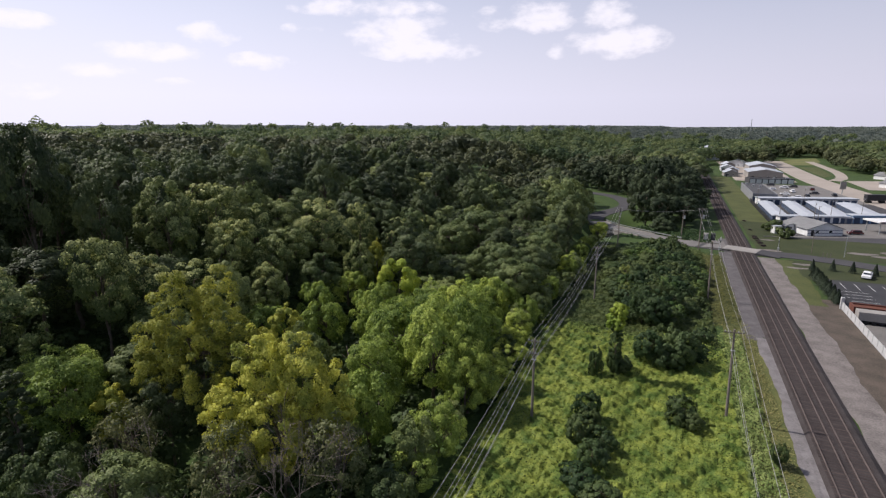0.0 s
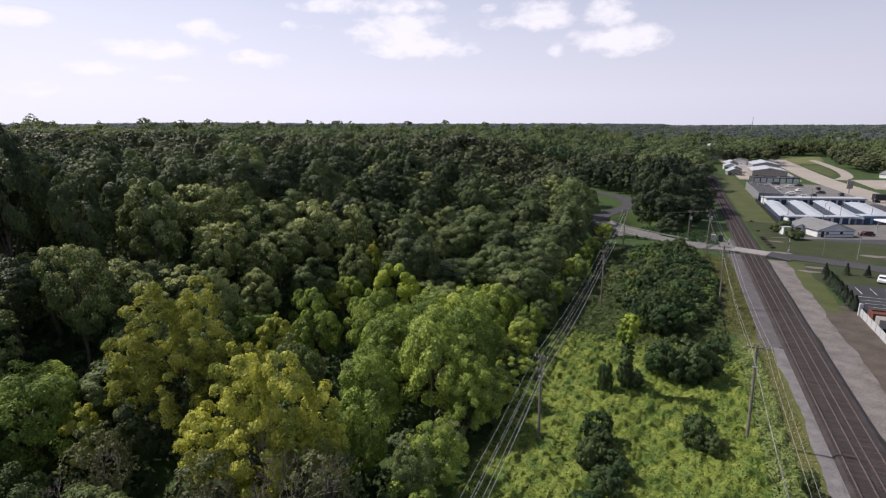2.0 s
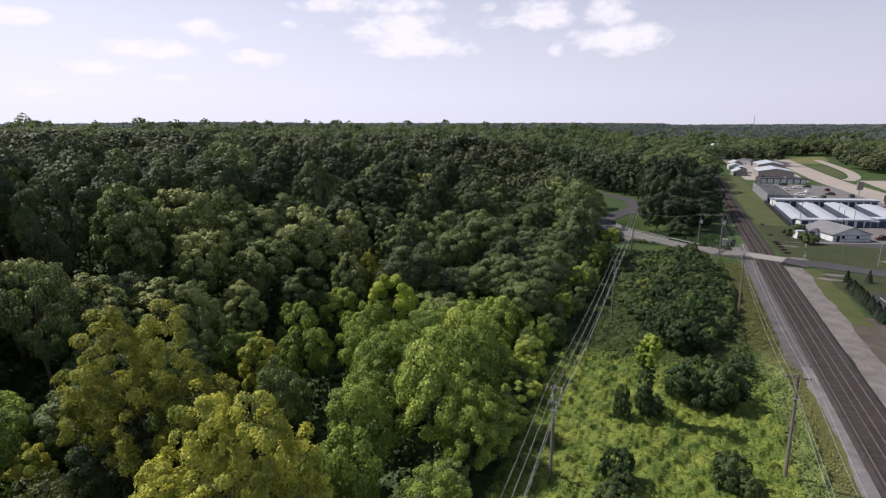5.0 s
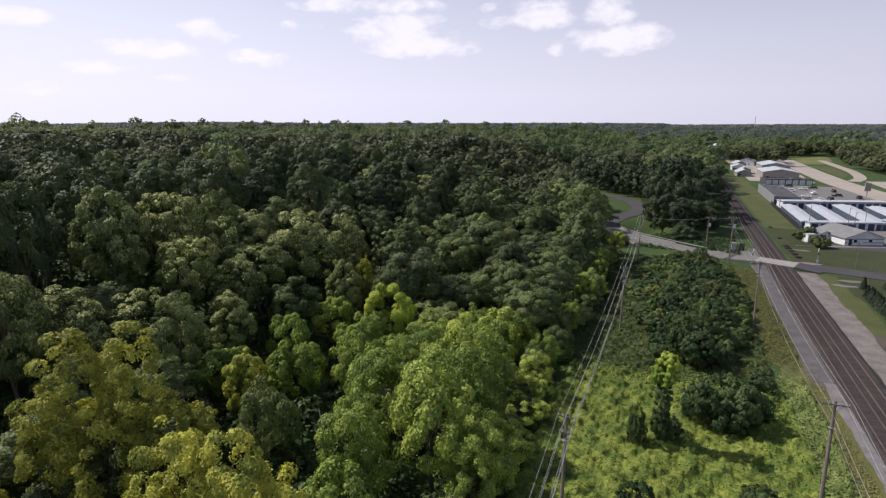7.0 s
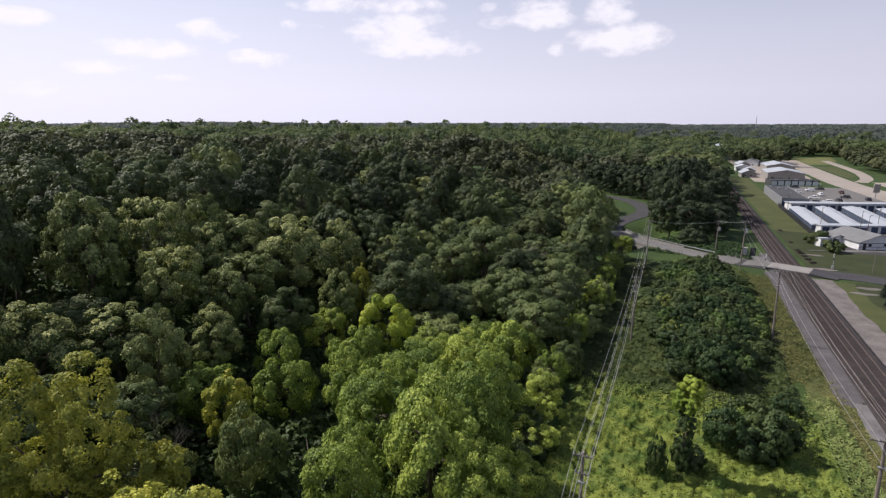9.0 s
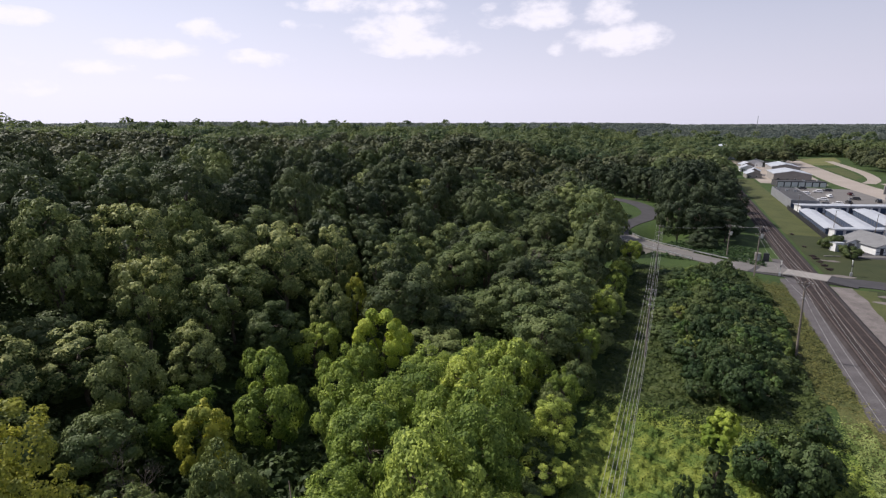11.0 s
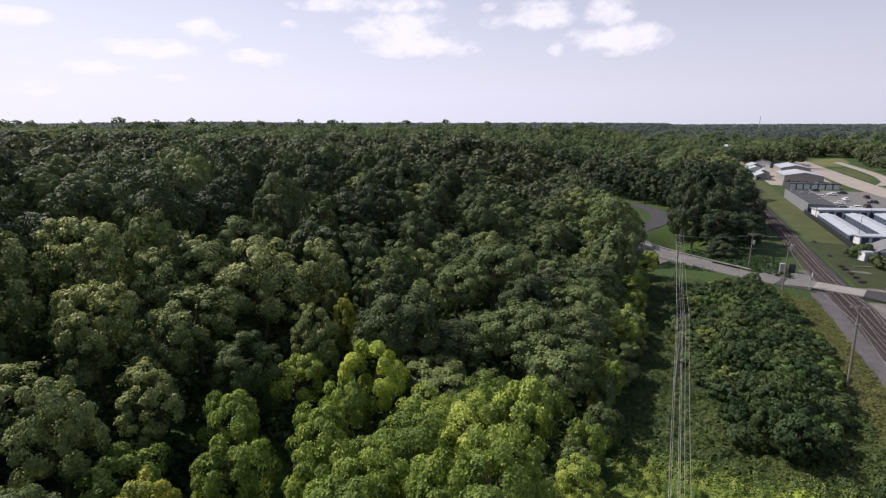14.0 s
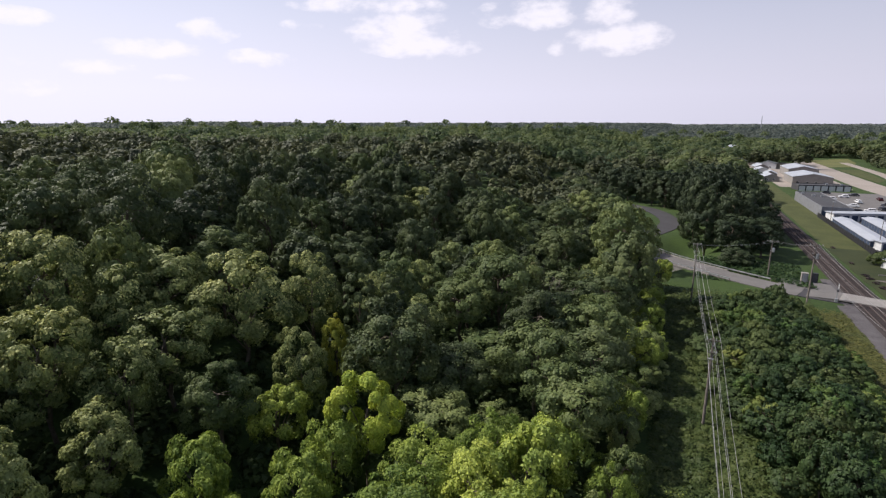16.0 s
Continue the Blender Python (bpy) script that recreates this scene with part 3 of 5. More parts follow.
# ---- utility poles and cables ----
def utility_pole(x, y, height, lean=(0, 0), arms=((0.35, 2.4),), turn=-RAIL_TURN, transformer=False, z=None):
    z = float(ground(x, y)) if z is None else z
    ob = thing("utility_pole", pose(x, y, z, lean[0], lean[1], turn), "weathered grey wooden utility pole with crossarm and cables", "utility pole", "utility poles")
    part("shaft", tube(bmesh.new(), (0, 0, -1.0), (0, 0, height), 0.19, 0.12, 10), POLE, ob)
    for drop, width in arms:
        arm = part("crossarm", boxed((-width / 2, width / 2, -0.19, -0.07, height - drop - 0.06, height - drop + 0.06), bevel=0.01), POLE, ob)
        for k in (-0.46, -0.2, 0.2, 0.46):
            bm = tube(bmesh.new(), (k * width, -0.13, height - drop + 0.06), (k * width, -0.13, height - drop + 0.26), 0.06, 0.04, 8)
            part("insulator", bm, STEEL, arm)
        for side in (-1, 1):
            part("brace", tube(bmesh.new(), (side * width * 0.3, -0.1, height - drop - 0.05), (0, -0.14, height - drop - 0.75), 0.02, 0.02, 5), STEEL, ob)
    part("cable_bracket", boxed((-0.28, 0.28, -0.2, 0.0, height - 2.75, height - 2.65)), STEEL, ob)
    if transformer:
        bm = tube(bmesh.new(), (0.45, 0, height - 3.1), (0.45, 0, height - 2.1), 0.3, 0.3, 14)
        part("transformer", bm, STEEL, ob, "grey steel transformer can")
    return ob


def cable(a, b, sag, r=0.016, name="power_cable"):
    a, b = Vector(a), Vector(b)
    cu = bpy.data.curves.new(name, "CURVE")
    cu.dimensions, cu.bevel_depth, cu.bevel_resolution = "3D", r, 1
    sp = cu.splines.new("POLY")
    sp.points.add(16)
    for i in range(17):
        t = i / 16
        p = a.lerp(b, t)
        sp.points[i].co = (p.x, p.y, p.z - 4 * sag * t * (1 - t), 1)
    cu.materials.append(CABLE)
    return tagged(new(name, cu), "thin pale overhead cable strung between utility poles", "cable", "overhead cables")


LEFT_LINE = [(-8.5, 12.5, 11.5), (10.5, 61.6, 11.3), (30.7, 109.3, 12.0), (49.9, 156.8, 13.0)]
RIGHT_LINE = [(15.2, 16, 12.3), (35.2, 62.4, 12.3), (55.2, 110.2, 12.9), (73.8, 156.2, 13.0)]
for x, y, h in LEFT_LINE:
    utility_pole(x, y, h, arms=((0.3, 1.5), (1.9, 1.1)))
for i, (x, y, h) in enumerate(RIGHT_LINE, -1):
    utility_pole(x, y, h, lean=(0.0, -1.6 if i < 2 else 0), arms=((0.35, 2.2),) if i < 2 else ((0.3, 2.4), (2.2, 2.0)), transformer=i == 2)
utility_pole(*along(192.5, 3.5), 9.5, arms=((0.4, 2.4),), transformer=True)
for line, offsets in ((LEFT_LINE, ((-0.75, 0.1), (0.0, 0.0), (0.75, 0.1), (-0.5, 1.8), (0.5, 1.8), (0.1, 2.7))), (RIGHT_LINE, ((-1.0, 0.1), (0.45, 0.1), (1.0, 0.1), (-0.1, 2.7)))):
    for (x0, y0, h0), (x1, y1, h1) in zip(line, line[1:]):
        for side, drop in offsets:
            cable((x0 + RN[0] * side, y0 + RN[1] * side, h0 - drop), (x1 + RN[0] * side, y1 + RN[1] * side, h1 - drop), 0.9 if drop < 2 else 1.2)
x, y = along(192.5, 3.5)
for side in (-0.9, 0.9):
    cable((73.8 + side, 156.2, 12.6), (x + side, y, 9.2), 0.3)
    cable((49.9, 156.8 + side * 0.3, 12.6), (x, y + side * 0.5, 8.9), 0.5)


# ---- crossing signals, cabinets, clutter by the railway ----
def crossing_signal(x, y, turn):
    z = float(ground(x, y))
    ob = thing("crossing_signal", pose(x, y, z + 0.1, 0, 0, turn), "white crossbuck sign with twin warning lamps beside the crossing", "signal", "crossing signals")
    part("mast", tube(bmesh.new(), (0, 0, -0.3), (0, 0, 4.0), 0.07, 0.06, 10), STEEL, ob)
    for a in (-45, 45):
        bm = boxed((-0.65, 0.65, -0.02, 0.02, -0.11, 0.11))
        bm.transform(Matrix.Translation((0, -0.1 - 0.05 * (a > 0), 3.5)) @ Matrix.Rotation(radians(a), 4, "Y"))
        part("crossbuck_arm", bm, WHITE_WALL, ob)
    bar = part("lamp_bar", tube(bmesh.new(), (-0.5, 0, 2.6), (0.5, 0, 2.6), 0.04, 0.04, 8), STEEL, ob)
    for k in (-0.45, 0.45):
        part("lamp_hood", tube(bmesh.new(), (k, -0.16, 2.6), (k, 0.1, 2.6), 0.24, 0.2, 14), DARK, bar)
    part("base_box", boxed((-0.3, 0.3, -0.25, 0.25, -0.1, 0.8), bevel=0.02), STEEL, ob)


crossing_signal(80.6, 157.3, 60)
crossing_signal(*along(183.5, 30.2), -120)
ob = thing("signal_cabinet", pose(83.4, 172.2, 0.1, 0, 0, -RAIL_TURN), "pale grey steel signal cabinet on a gravel patch", "cabinet")
part("body", boxed((-0.65, 0.65, -0.6, 0.6, 0.0, 2.1), bevel=0.03), CONCRETE, ob)
part("roof", boxed((-0.72, 0.72, -0.67, 0.67, 2.1, 2.22), bevel=0.02), CONCRETE, ob)
part("door", boxed((-0.45, 0.45, -0.63, -0.59, 0.15, 1.95)), STEEL, ob)
ob = thing("signal_cabinet", pose(85.6, 171.9, 0.1, 0, 0, -RAIL_TURN), "dark steel equipment cabinet beside the pale one", "cabinet")
part("body", boxed((-0.65, 0.65, -0.5, 0.5, 0.0, 2.2), bevel=0.03), DARK, ob)
part("door", boxed((-0.5, 0.5, -0.53, -0.49, 0.15, 2.05)), ROOF_DARK, ob)
rng = random.Random(8)
for s, n in ((188, 26.8), (192, 26.5), (196, 26.3), (200, 26.0), (203, 25.9), (216, 26.2), (236, 26.3)):
    x, y = along(s, n)
    ob = thing("sleeper_pile", pose(x, y, 0.04, 0, 0, rng.uniform(0, 90)), "small dark heap of old sleepers beside the railway", "sleeper pile", "sleeper piles")
    for k in range(4):
        bm = boxed((-0.9, 0.9, -0.12, 0.12, 0.0, 0.2), bevel=0.02)
        bm.transform(pose(0, 0.28 * k - 0.4, 0.02 + 0.19 * (k % 2), 0, 0, rng.uniform(-14, 14)))
        part("timber", bm, SLEEPER, ob)
ob = thing("fallen_post", pose(*along(205, 31), 0.22, 0, 0, -8), "long white post lying on the grass", "post")
part("log", tube(bmesh.new(), (-2.2, 0, 0), (2.2, 0, 0), 0.13, 0.13, 8), CONCRETE, ob)
for s, n, h in ((183, 38.5, 6.5), (181, 46, 6.0)):
    ob = thing("lamp_post", by_rail(s, n), "slender grey lamp post on the lawn", "lamp post", "lamp posts")
    part("mast", tube(bmesh.new(), (0, 0, -0.3), (0, 0, h), 0.09, 0.06, 8), STEEL if n > 40 else POLE, ob)
    part("lamp_head", boxed((-0.2, 0.6, -0.12, 0.12, h, h + 0.12), bevel=0.02), STEEL, ob)
for k in range(3):
    ob = thing("marker_post", by_rail(177.5, 40.2 + 0.9 * k), "short pale marker post in the lawn", "post", "marker posts")
    part("stake", tube(bmesh.new(), (0, 0, -0.2), (0, 0, 1.6), 0.06, 0.06, 6), DIRT_ROAD, ob)


# ---- storage buildings and other houses ----
def storage_block(s0, s1, n0, n1, height=2.4):
    w, d = n1 - n0, s1 - s0
    ob = thing("storage_building", by_rail(s0, n0), "long low storage building, white metal roof, blue roller doors", "storage building", "storage buildings")
    part("wall", boxed((0, w, 0, d, -0.3, height)), SHADED_WALL, ob)
    bm = bmesh.new()
    o = 0.35
    v = [bm.verts.new(c) for c in ((-o, -o, height), (w + o, -o, height), (w + o, d + o, height), (-o, d + o, height), (w / 2, -o, height + 0.5), (w / 2, d + o, height + 0.5),
                                   (-o, -o, height - 0.2), (w + o, -o, height - 0.2), (w + o, d + o, height - 0.2), (-o, d + o, height - 0.2))]
    for f in ((0, 4, 5, 3), (4, 1, 2, 5), (0, 1, 4), (2, 3, 5), (6, 7, 1, 0), (7, 8, 2, 1), (8, 9, 3, 2), (9, 6, 0, 3), (9, 8, 7, 6)):
        bm.faces.new([v[i] for i in f])
    bmesh.ops.recalc_face_normals(bm, faces=bm.faces)
    roof = part("roof", bm, ROOF_WHITE, ob)
    door = bpy.data.meshes.new("roller_door")
    boxed((-0.03, 0.03, -1.1, 1.1, 0.05, 2.1)).to_mesh(door)
    door.materials.append(BLUE)
    count = int(d / 2.9)
    for k in range(count):
        for side in (-0.02, w + 0.02):
            p = part("roller_door", door, BLUE, ob)
            p.location = (side, (k + 0.5) * d / count, 0)
    end = bpy.data.meshes.new("end_door")
    boxed((-0.75, 0.75, -0.03, 0.03, 0.05, 2.0)).to_mesh(end)
    end.materials.append(BLUE)
    for k in range(3):
        p = part("end_door", end, BLUE, ob)
        p.location = ((k + 0.5) * w / 3, -0.02, 0)
    return ob


for s0, s1, n0, n1 in ((240, 284, 36.2, 41.4), (241.5, 288, 46.2, 51.6), (245, 292.5, 56.6, 63.2), (251, 292, 68.3, 75.5)):
    storage_block(s0, s1, n0, n1)


def long_shed(x0, y0, x1, y1, depth, height, wall, trim, label):
    a, b = Vector((x0, y0, 0)), Vector((x1, y1, 0))
    length = (b - a).length
    ob = thing("storage_building", pose(x0, y0, 0, 0, 0, math.degrees(math.atan2(y1 - y0, x1 - x0))), label, "storage building", "storage buildings")
    part("wall", boxed((0, length, 0, depth, -0.3, height)), wall, ob)
    part("roof", boxed((-0.4, length + 0.4, -0.5, depth + 0.4, height, height + 0.22)), ROOF_WHITE, ob)
    part("fascia", boxed((-0.42, length + 0.42, -0.56, -0.5, height - 0.25, height + 0.24)), trim, ob)
    door = bpy.data.meshes.new("roller_door")
    boxed((-1.1, 1.1, -0.03, 0.03, 0.05, 2.3)).to_mesh(door)
    door.materials.append(BLUE)
    k = int(length / 3)
    for i in range(k):
        p = part("roller_door", door, BLUE, ob)
        p.location = ((i + 0.5) * length / k, -0.02, 0)
    return ob


long_shed(146.5, 253.5, 190, 250.5, 5, 3.0, WHITE_WALL, ROOF_WHITE, "long white storage row with blue doors across the yard")
long_shed(126.4, 204.2, 152, 203.2, 3.2, 2.6, WHITE_WALL, ROOF_WHITE, "long white storage row with a flat roof by the lawn")
long_shed(153.5, 203.4, 176, 202.4, 4.0, 3.0, BLUE_PALE, BLUE_PALE, "pale blue storage row at the yard's edge")


def gabled_house(x, y, turn, w, d, eaves, ridge, wall, roofing, label, name="house", bands=True, doors=1, windows=2):
    """A house with its gable towards local -y."""
    ob = thing(name, pose(x, y, 0, 0, 0, turn), label, name.replace("_", " "))
    bm = bmesh.new()
    for yy in (0, d):
        bm.faces.new([bm.verts.new(c) for c in ((0, yy, -0.3), (w, yy, -0.3), (w, yy, eaves), (w / 2, yy, ridge), (0, yy, eaves))])
    bm.verts.ensure_lookup_table()
    bm.faces.new([bm.verts[i] for i in (0, 4, 9, 5)])
    bm.faces.new([bm.verts[i] for i in (1, 2, 7, 6)])
    bmesh.ops.recalc_face_normals(bm, faces=bm.faces)
    part("wall", bm, wall, ob)
    o, t = 0.45, 0.14
    rise = (ridge - eaves) / (w / 2)
    for side in (0, 1):
        bm = bmesh.new()
        edge = -o if side == 0 else w + o
        low = eaves - rise * o
        v = [bm.verts.new(c) for c in ((edge, -o, low), (w / 2, -o, ridge), (w / 2, d + o, ridge), (edge, d + o, low), (edge, -o, low + t), (w / 2, -o, ridge + t), (w / 2, d + o, ridge + t), (edge, d + o, low + t))]
        for f in ((0, 1, 2, 3), (4, 5, 6, 7), (0, 1, 5, 4), (1, 2, 6, 5), (2, 3, 7, 6), (3, 0, 4, 7)):
            bm.faces.new([v[i] for i in f])
        bmesh.ops.recalc_face_normals(bm, faces=bm.faces)
        part("roof_slope", bm, roofing, ob)
    if bands:
        for z in (eaves * 0.35, eaves * 0.8):
            part("trim_band", boxed((0, w, -0.05, -0.01, z, z + 0.16)), BLUE, ob, "dark blue band on the gable wall")
    for k in range(windows):
        c = w * (k + 0.7) / (windows + 0.6)
        win = part("window", boxed((c - 0.6, c + 0.6, -0.05, -0.005, 1.0, 2.0)), WHITE_WALL, ob)
        part("pane", boxed((c - 0.5, c + 0.5, -0.065, -0.052, 1.08, 1.92)), GLASS, win)
    for k in range(doors):
        part("door", boxed((w * 0.1, w * 0.1 + 0.95, -0.06, -0.01, 0.0, 2.05)), DARK, ob)
    return ob


gabled_house(120.8, 179.2, 1, 12.0, 14, 2.4, 4.6, WHITE_WALL, ROOF_GREY, "white gabled office with a grey roof and dark bands", "office", windows=2)
gabled_house(117.4, 186.0, 1, 4.2, 6, 2.3, 3.1, WHITE_WALL, ROOF_GREY, "low white annex with a grey roof beside the office", "annex", bands=False, windows=1)
ob = thing("garden_shed", pose(113.6, 184.8, 0, 0, 0, 4), "small white box shed beside clipped bushes", "shed")
part("wall", boxed((-1.3, 1.3, -1.2, 1.2, -0.2, 2.5), bevel=0.02), WHITE_WALL, ob)
part("roof", boxed((-1.45, 1.45, -1.35, 1.35, 2.5, 2.66), bevel=0.02), ROOF_WHITE, ob)
part("door", boxed((-0.5, 0.5, -1.24, -1.19, 0.0, 2.05)), BLUE_PALE, ob)
# pavement and a canopy by the office
sheet("office_apron", [(112, 176.6), (175, 173.5), (176, 201), (134, 202), (134, 178.6), (113, 178.8)], 0.1, ROAD_LIGHT, "pale concrete apron round the office", "apron")
ob = thing("canopy", pose(146, 181, 0.1), "flat white canopy on thin posts over the apron", "canopy")
part("roof", boxed((0, 12, 0, 8, 4.0, 4.5), bevel=0.03), WHITE_WALL, ob)
part("fascia", boxed((-0.03, 12.03, -0.04, -0.005, 4.05, 4.4)), RUST, ob)
for px, py in ((1, 1), (11, 1), (1, 7), (11, 7)):
    part("post", boxed((px - 0.12, px + 0.12, py - 0.12, py + 0.12, 0, 4.0)), STEEL, ob)


def flat_building(s0, s1, n0, n1, height, wall, roofing, label, parapet=0.35, openings=0, door_mat=None, turn=0.0):
    w, d = n1 - n0, s1 - s0
    ob = thing("building", by_rail(s0, n0, 0, turn), label, "building")
    part("wall", boxed((0, w, 0, d, -0.3, height)), wall, ob)
    part("roof", boxed((0.3, w - 0.3, 0.3, d - 0.3, height, height + 0.06)), roofing, ob)
    for b in ((0, w, 0, 0.28), (0, w, d - 0.28, d), (0, 0.28, 0.28, d - 0.28), (w - 0.28, w, 0.28, d - 0.28)):
        part("parapet", boxed((*b, height, height + parapet)), wall, ob)
    for k in range(openings):
        c = (k + 0.5) * w / openings
        part("door", boxed((c - 1.5, c + 1.5, -0.06, -0.01, 0.0, 2.7)), door_mat or WHITE_WALL, ob)
    rng = random.Random(int(s0))
    for k in range(max(2, int(d / 14))):
        x, y = rng.uniform(1, w - 2), rng.uniform(2, d - 3)
        part("roof_vent", boxed((x, x + 1.2, y, y + 1.2, height + 0.06, height + 0.9), bevel=0.03), STEEL, ob)
    return ob


flat_building(299, 354, 35.5, 46.0, 4.0, SHADED_WALL, ROOF_DARK, "long building with shaded grey walls and a flat dark tar roof", openings=3, door_mat=BLUE)
flat_building(398, 408, 44.5, 70.5, 2.9, ROOF_DARK, ROOF_DARK, "dark low row of garages with white doors", openings=7, door_mat=WHITE_WALL, turn=10)
for s, n, w, d, e, r in ((432, 47, 21, 30, 4.8, 6.8), (486, 53, 18, 34, 5.6, 7.6)):
    x, y = along(s, n)
    gabled_house(x, y, -RAIL_TURN, w, d, e, r, CONCRETE, ROOF_WHITE, "pale works hall with a low white roof", "works_hall", bands=False, windows=4)
for s, n, w, d, e, r in ((445, 33, 9, 14, 3, 5), (470, 36, 8, 12, 3.2, 5), (500, 34, 10, 14, 3, 5), (530, 38, 9, 16, 3.5, 5.5), (560, 44, 12, 18, 4, 6)):
    x, y = along(s, n)
    gabled_house(x, y, -RAIL_TURN + (s % 7) * 3 - 9, w, d, e, r, CONCRETE if s % 20 else WHITE_WALL, ROOF_WHITE if s % 3 else RUST, "small works shed with a pale roof", "works_shed", bands=False)
gabled_house(274, 590, 10, 24, 12, 13, 15.5, WHITE_WALL, ROOF_WHITE, "white roofed barn among distant trees", "barn", bands=False)
for x, y, w in ((262, 318, 12), (286, 344, 11), (300, 372, 12), (272, 300, 10), (318, 352, 12)):
    gabled_house(x, y, 20, w, 9, 2.8, 4.8, BRICK if w == 11 else WHITE_WALL, ROOF_GREY, "small house with a grey roof beside the highway", bands=False)
ob = thing("radio_mast", pose(308, 536, 0), "slender pale radio mast behind the works", "mast")
part("shaft", tube(bmesh.new(), (0, 0, -0.5), (0, 0, 29), 0.28, 0.16, 8), POLE, ob)
for z in (12, 21, 29):
    part("antenna", tube(bmesh.new(), (0, 0, z), (0, 0, z + 0.8), 0.5, 0.5, 8), POLE, ob)
ob = thing("radio_mast", pose(862, 1583, 12), "lattice radio mast on the far horizon", "mast")
part("shaft", tube(bmesh.new(), (0, 0, -2), (0, 0, 45), 1.2, 0.6, 6), STEEL, ob)
ob = thing("sign_board", pose(*along(352, 84), 0), "tall roadside sign board on a post", "sign")
part("post", tube(bmesh.new(), (0, 0, -0.3), (0, 0, 4.5), 0.25, 0.25, 8), STEEL, ob)
part("panel", boxed((-1.6, 1.6, -0.25, 0.25, 2.8, 7.0), bevel=0.05), CONCRETE, ob)
ob = thing("dark_trailer", pose(*along(318, 89.5), 0.16, 0, 0, -5), "dark box trailer parked by the highway", "trailer")
part("body", boxed((-4.5, 4.5, -1.3, 1.3, 1.1, 4.0), bevel=0.05), DARK, ob)
for k in (-3.6, -2.5, 2.6, 3.6):
    part("wheel", tube(bmesh.new(), (k, -1.2, 0.5), (k, 1.2, 0.5), 0.5, 0.5, 12), RUBBER, ob)

def yard_fence():
    ob = thing("fence", by_rail(0, 34.6), "long dark board fence beside the storage yard", "fence")
    board, post = bpy.data.meshes.new("board"), bpy.data.meshes.new("post")
    boxed((-0.03, 0.03, 0.05, 2.45, 0.05, 1.9), bevel=0.01).to_mesh(board)
    boxed((-0.07, 0.07, -0.07, 0.07, -0.4, 2.05), bevel=0.01).to_mesh(post)
    for mesh in (board, post):
        mesh.materials.append(DARK)
    for k in range(36):
        for name, mesh in (("board", board), ("post", post)):
            part(name, mesh, DARK, ob).location = (0, 210 + 2.5 * k, 0)


yard_fence()


# ---- the yard behind the white fence ----
def white_fence():
    ob = thing("fence", by_rail(0, 33.4), "long white board fence beside bare earth", "fence")
    s = 66.0
    while s < 127.5:
        part("board", boxed((-0.03, 0.03, s, s + 2.42, 0.05, 1.6), bevel=0.01), FENCE, ob)
        part("post", boxed((-0.09, 0.09, s - 0.07, s + 0.05, -0.4, 1.7), bevel=0.01), FENCE, ob)
        s += 2.5
    part("gate_post", boxed((-0.3, 0.3, 127.6, 128.2, -0.3, 2.5), bevel=0.03), FENCE, ob, "thick white end post")


white_fence()
sheet("fenced_yard", [along(*p) for p in ((60, 33.9), (127.8, 33.9), (127.8, 80), (60, 80))], 0.08, ROAD_LIGHT, "pale concrete yard behind the fence", "yard")
ob = flat_building(124.2, 127.2, 34.4, 70, 1.5, BRICK, RUST, "low red brick building with a rust red roof", openings=0)
flat_building(84, 101, 34.2, 60, 4.0, BRICK, ROOF_WHITE, "low red brick building beside the white fence", openings=2, door_mat=DARK)
ob = thing("semi_trailer", by_rail(119.8, 40.3, 0.08, -1), "long pale grey box trailer parked in the yard", "trailer")
part("body", boxed((-6.5, 6.5, -1.2, 1.2, 0.75, 2.4), bevel=0.06), CONCRETE, ob)
part("chassis", boxed((-6.3, 6.3, -0.9, 0.9, 0.45, 0.75)), DARK, ob)
for k in (-5.2, -4.0, 3.9, 5.1):
    for side in (-1.15, 0.85):
        part("wheel", tube(bmesh.new(), (k, side, 0.4), (k, side + 0.3, 0.4), 0.4, 0.4, 14), RUBBER, ob)


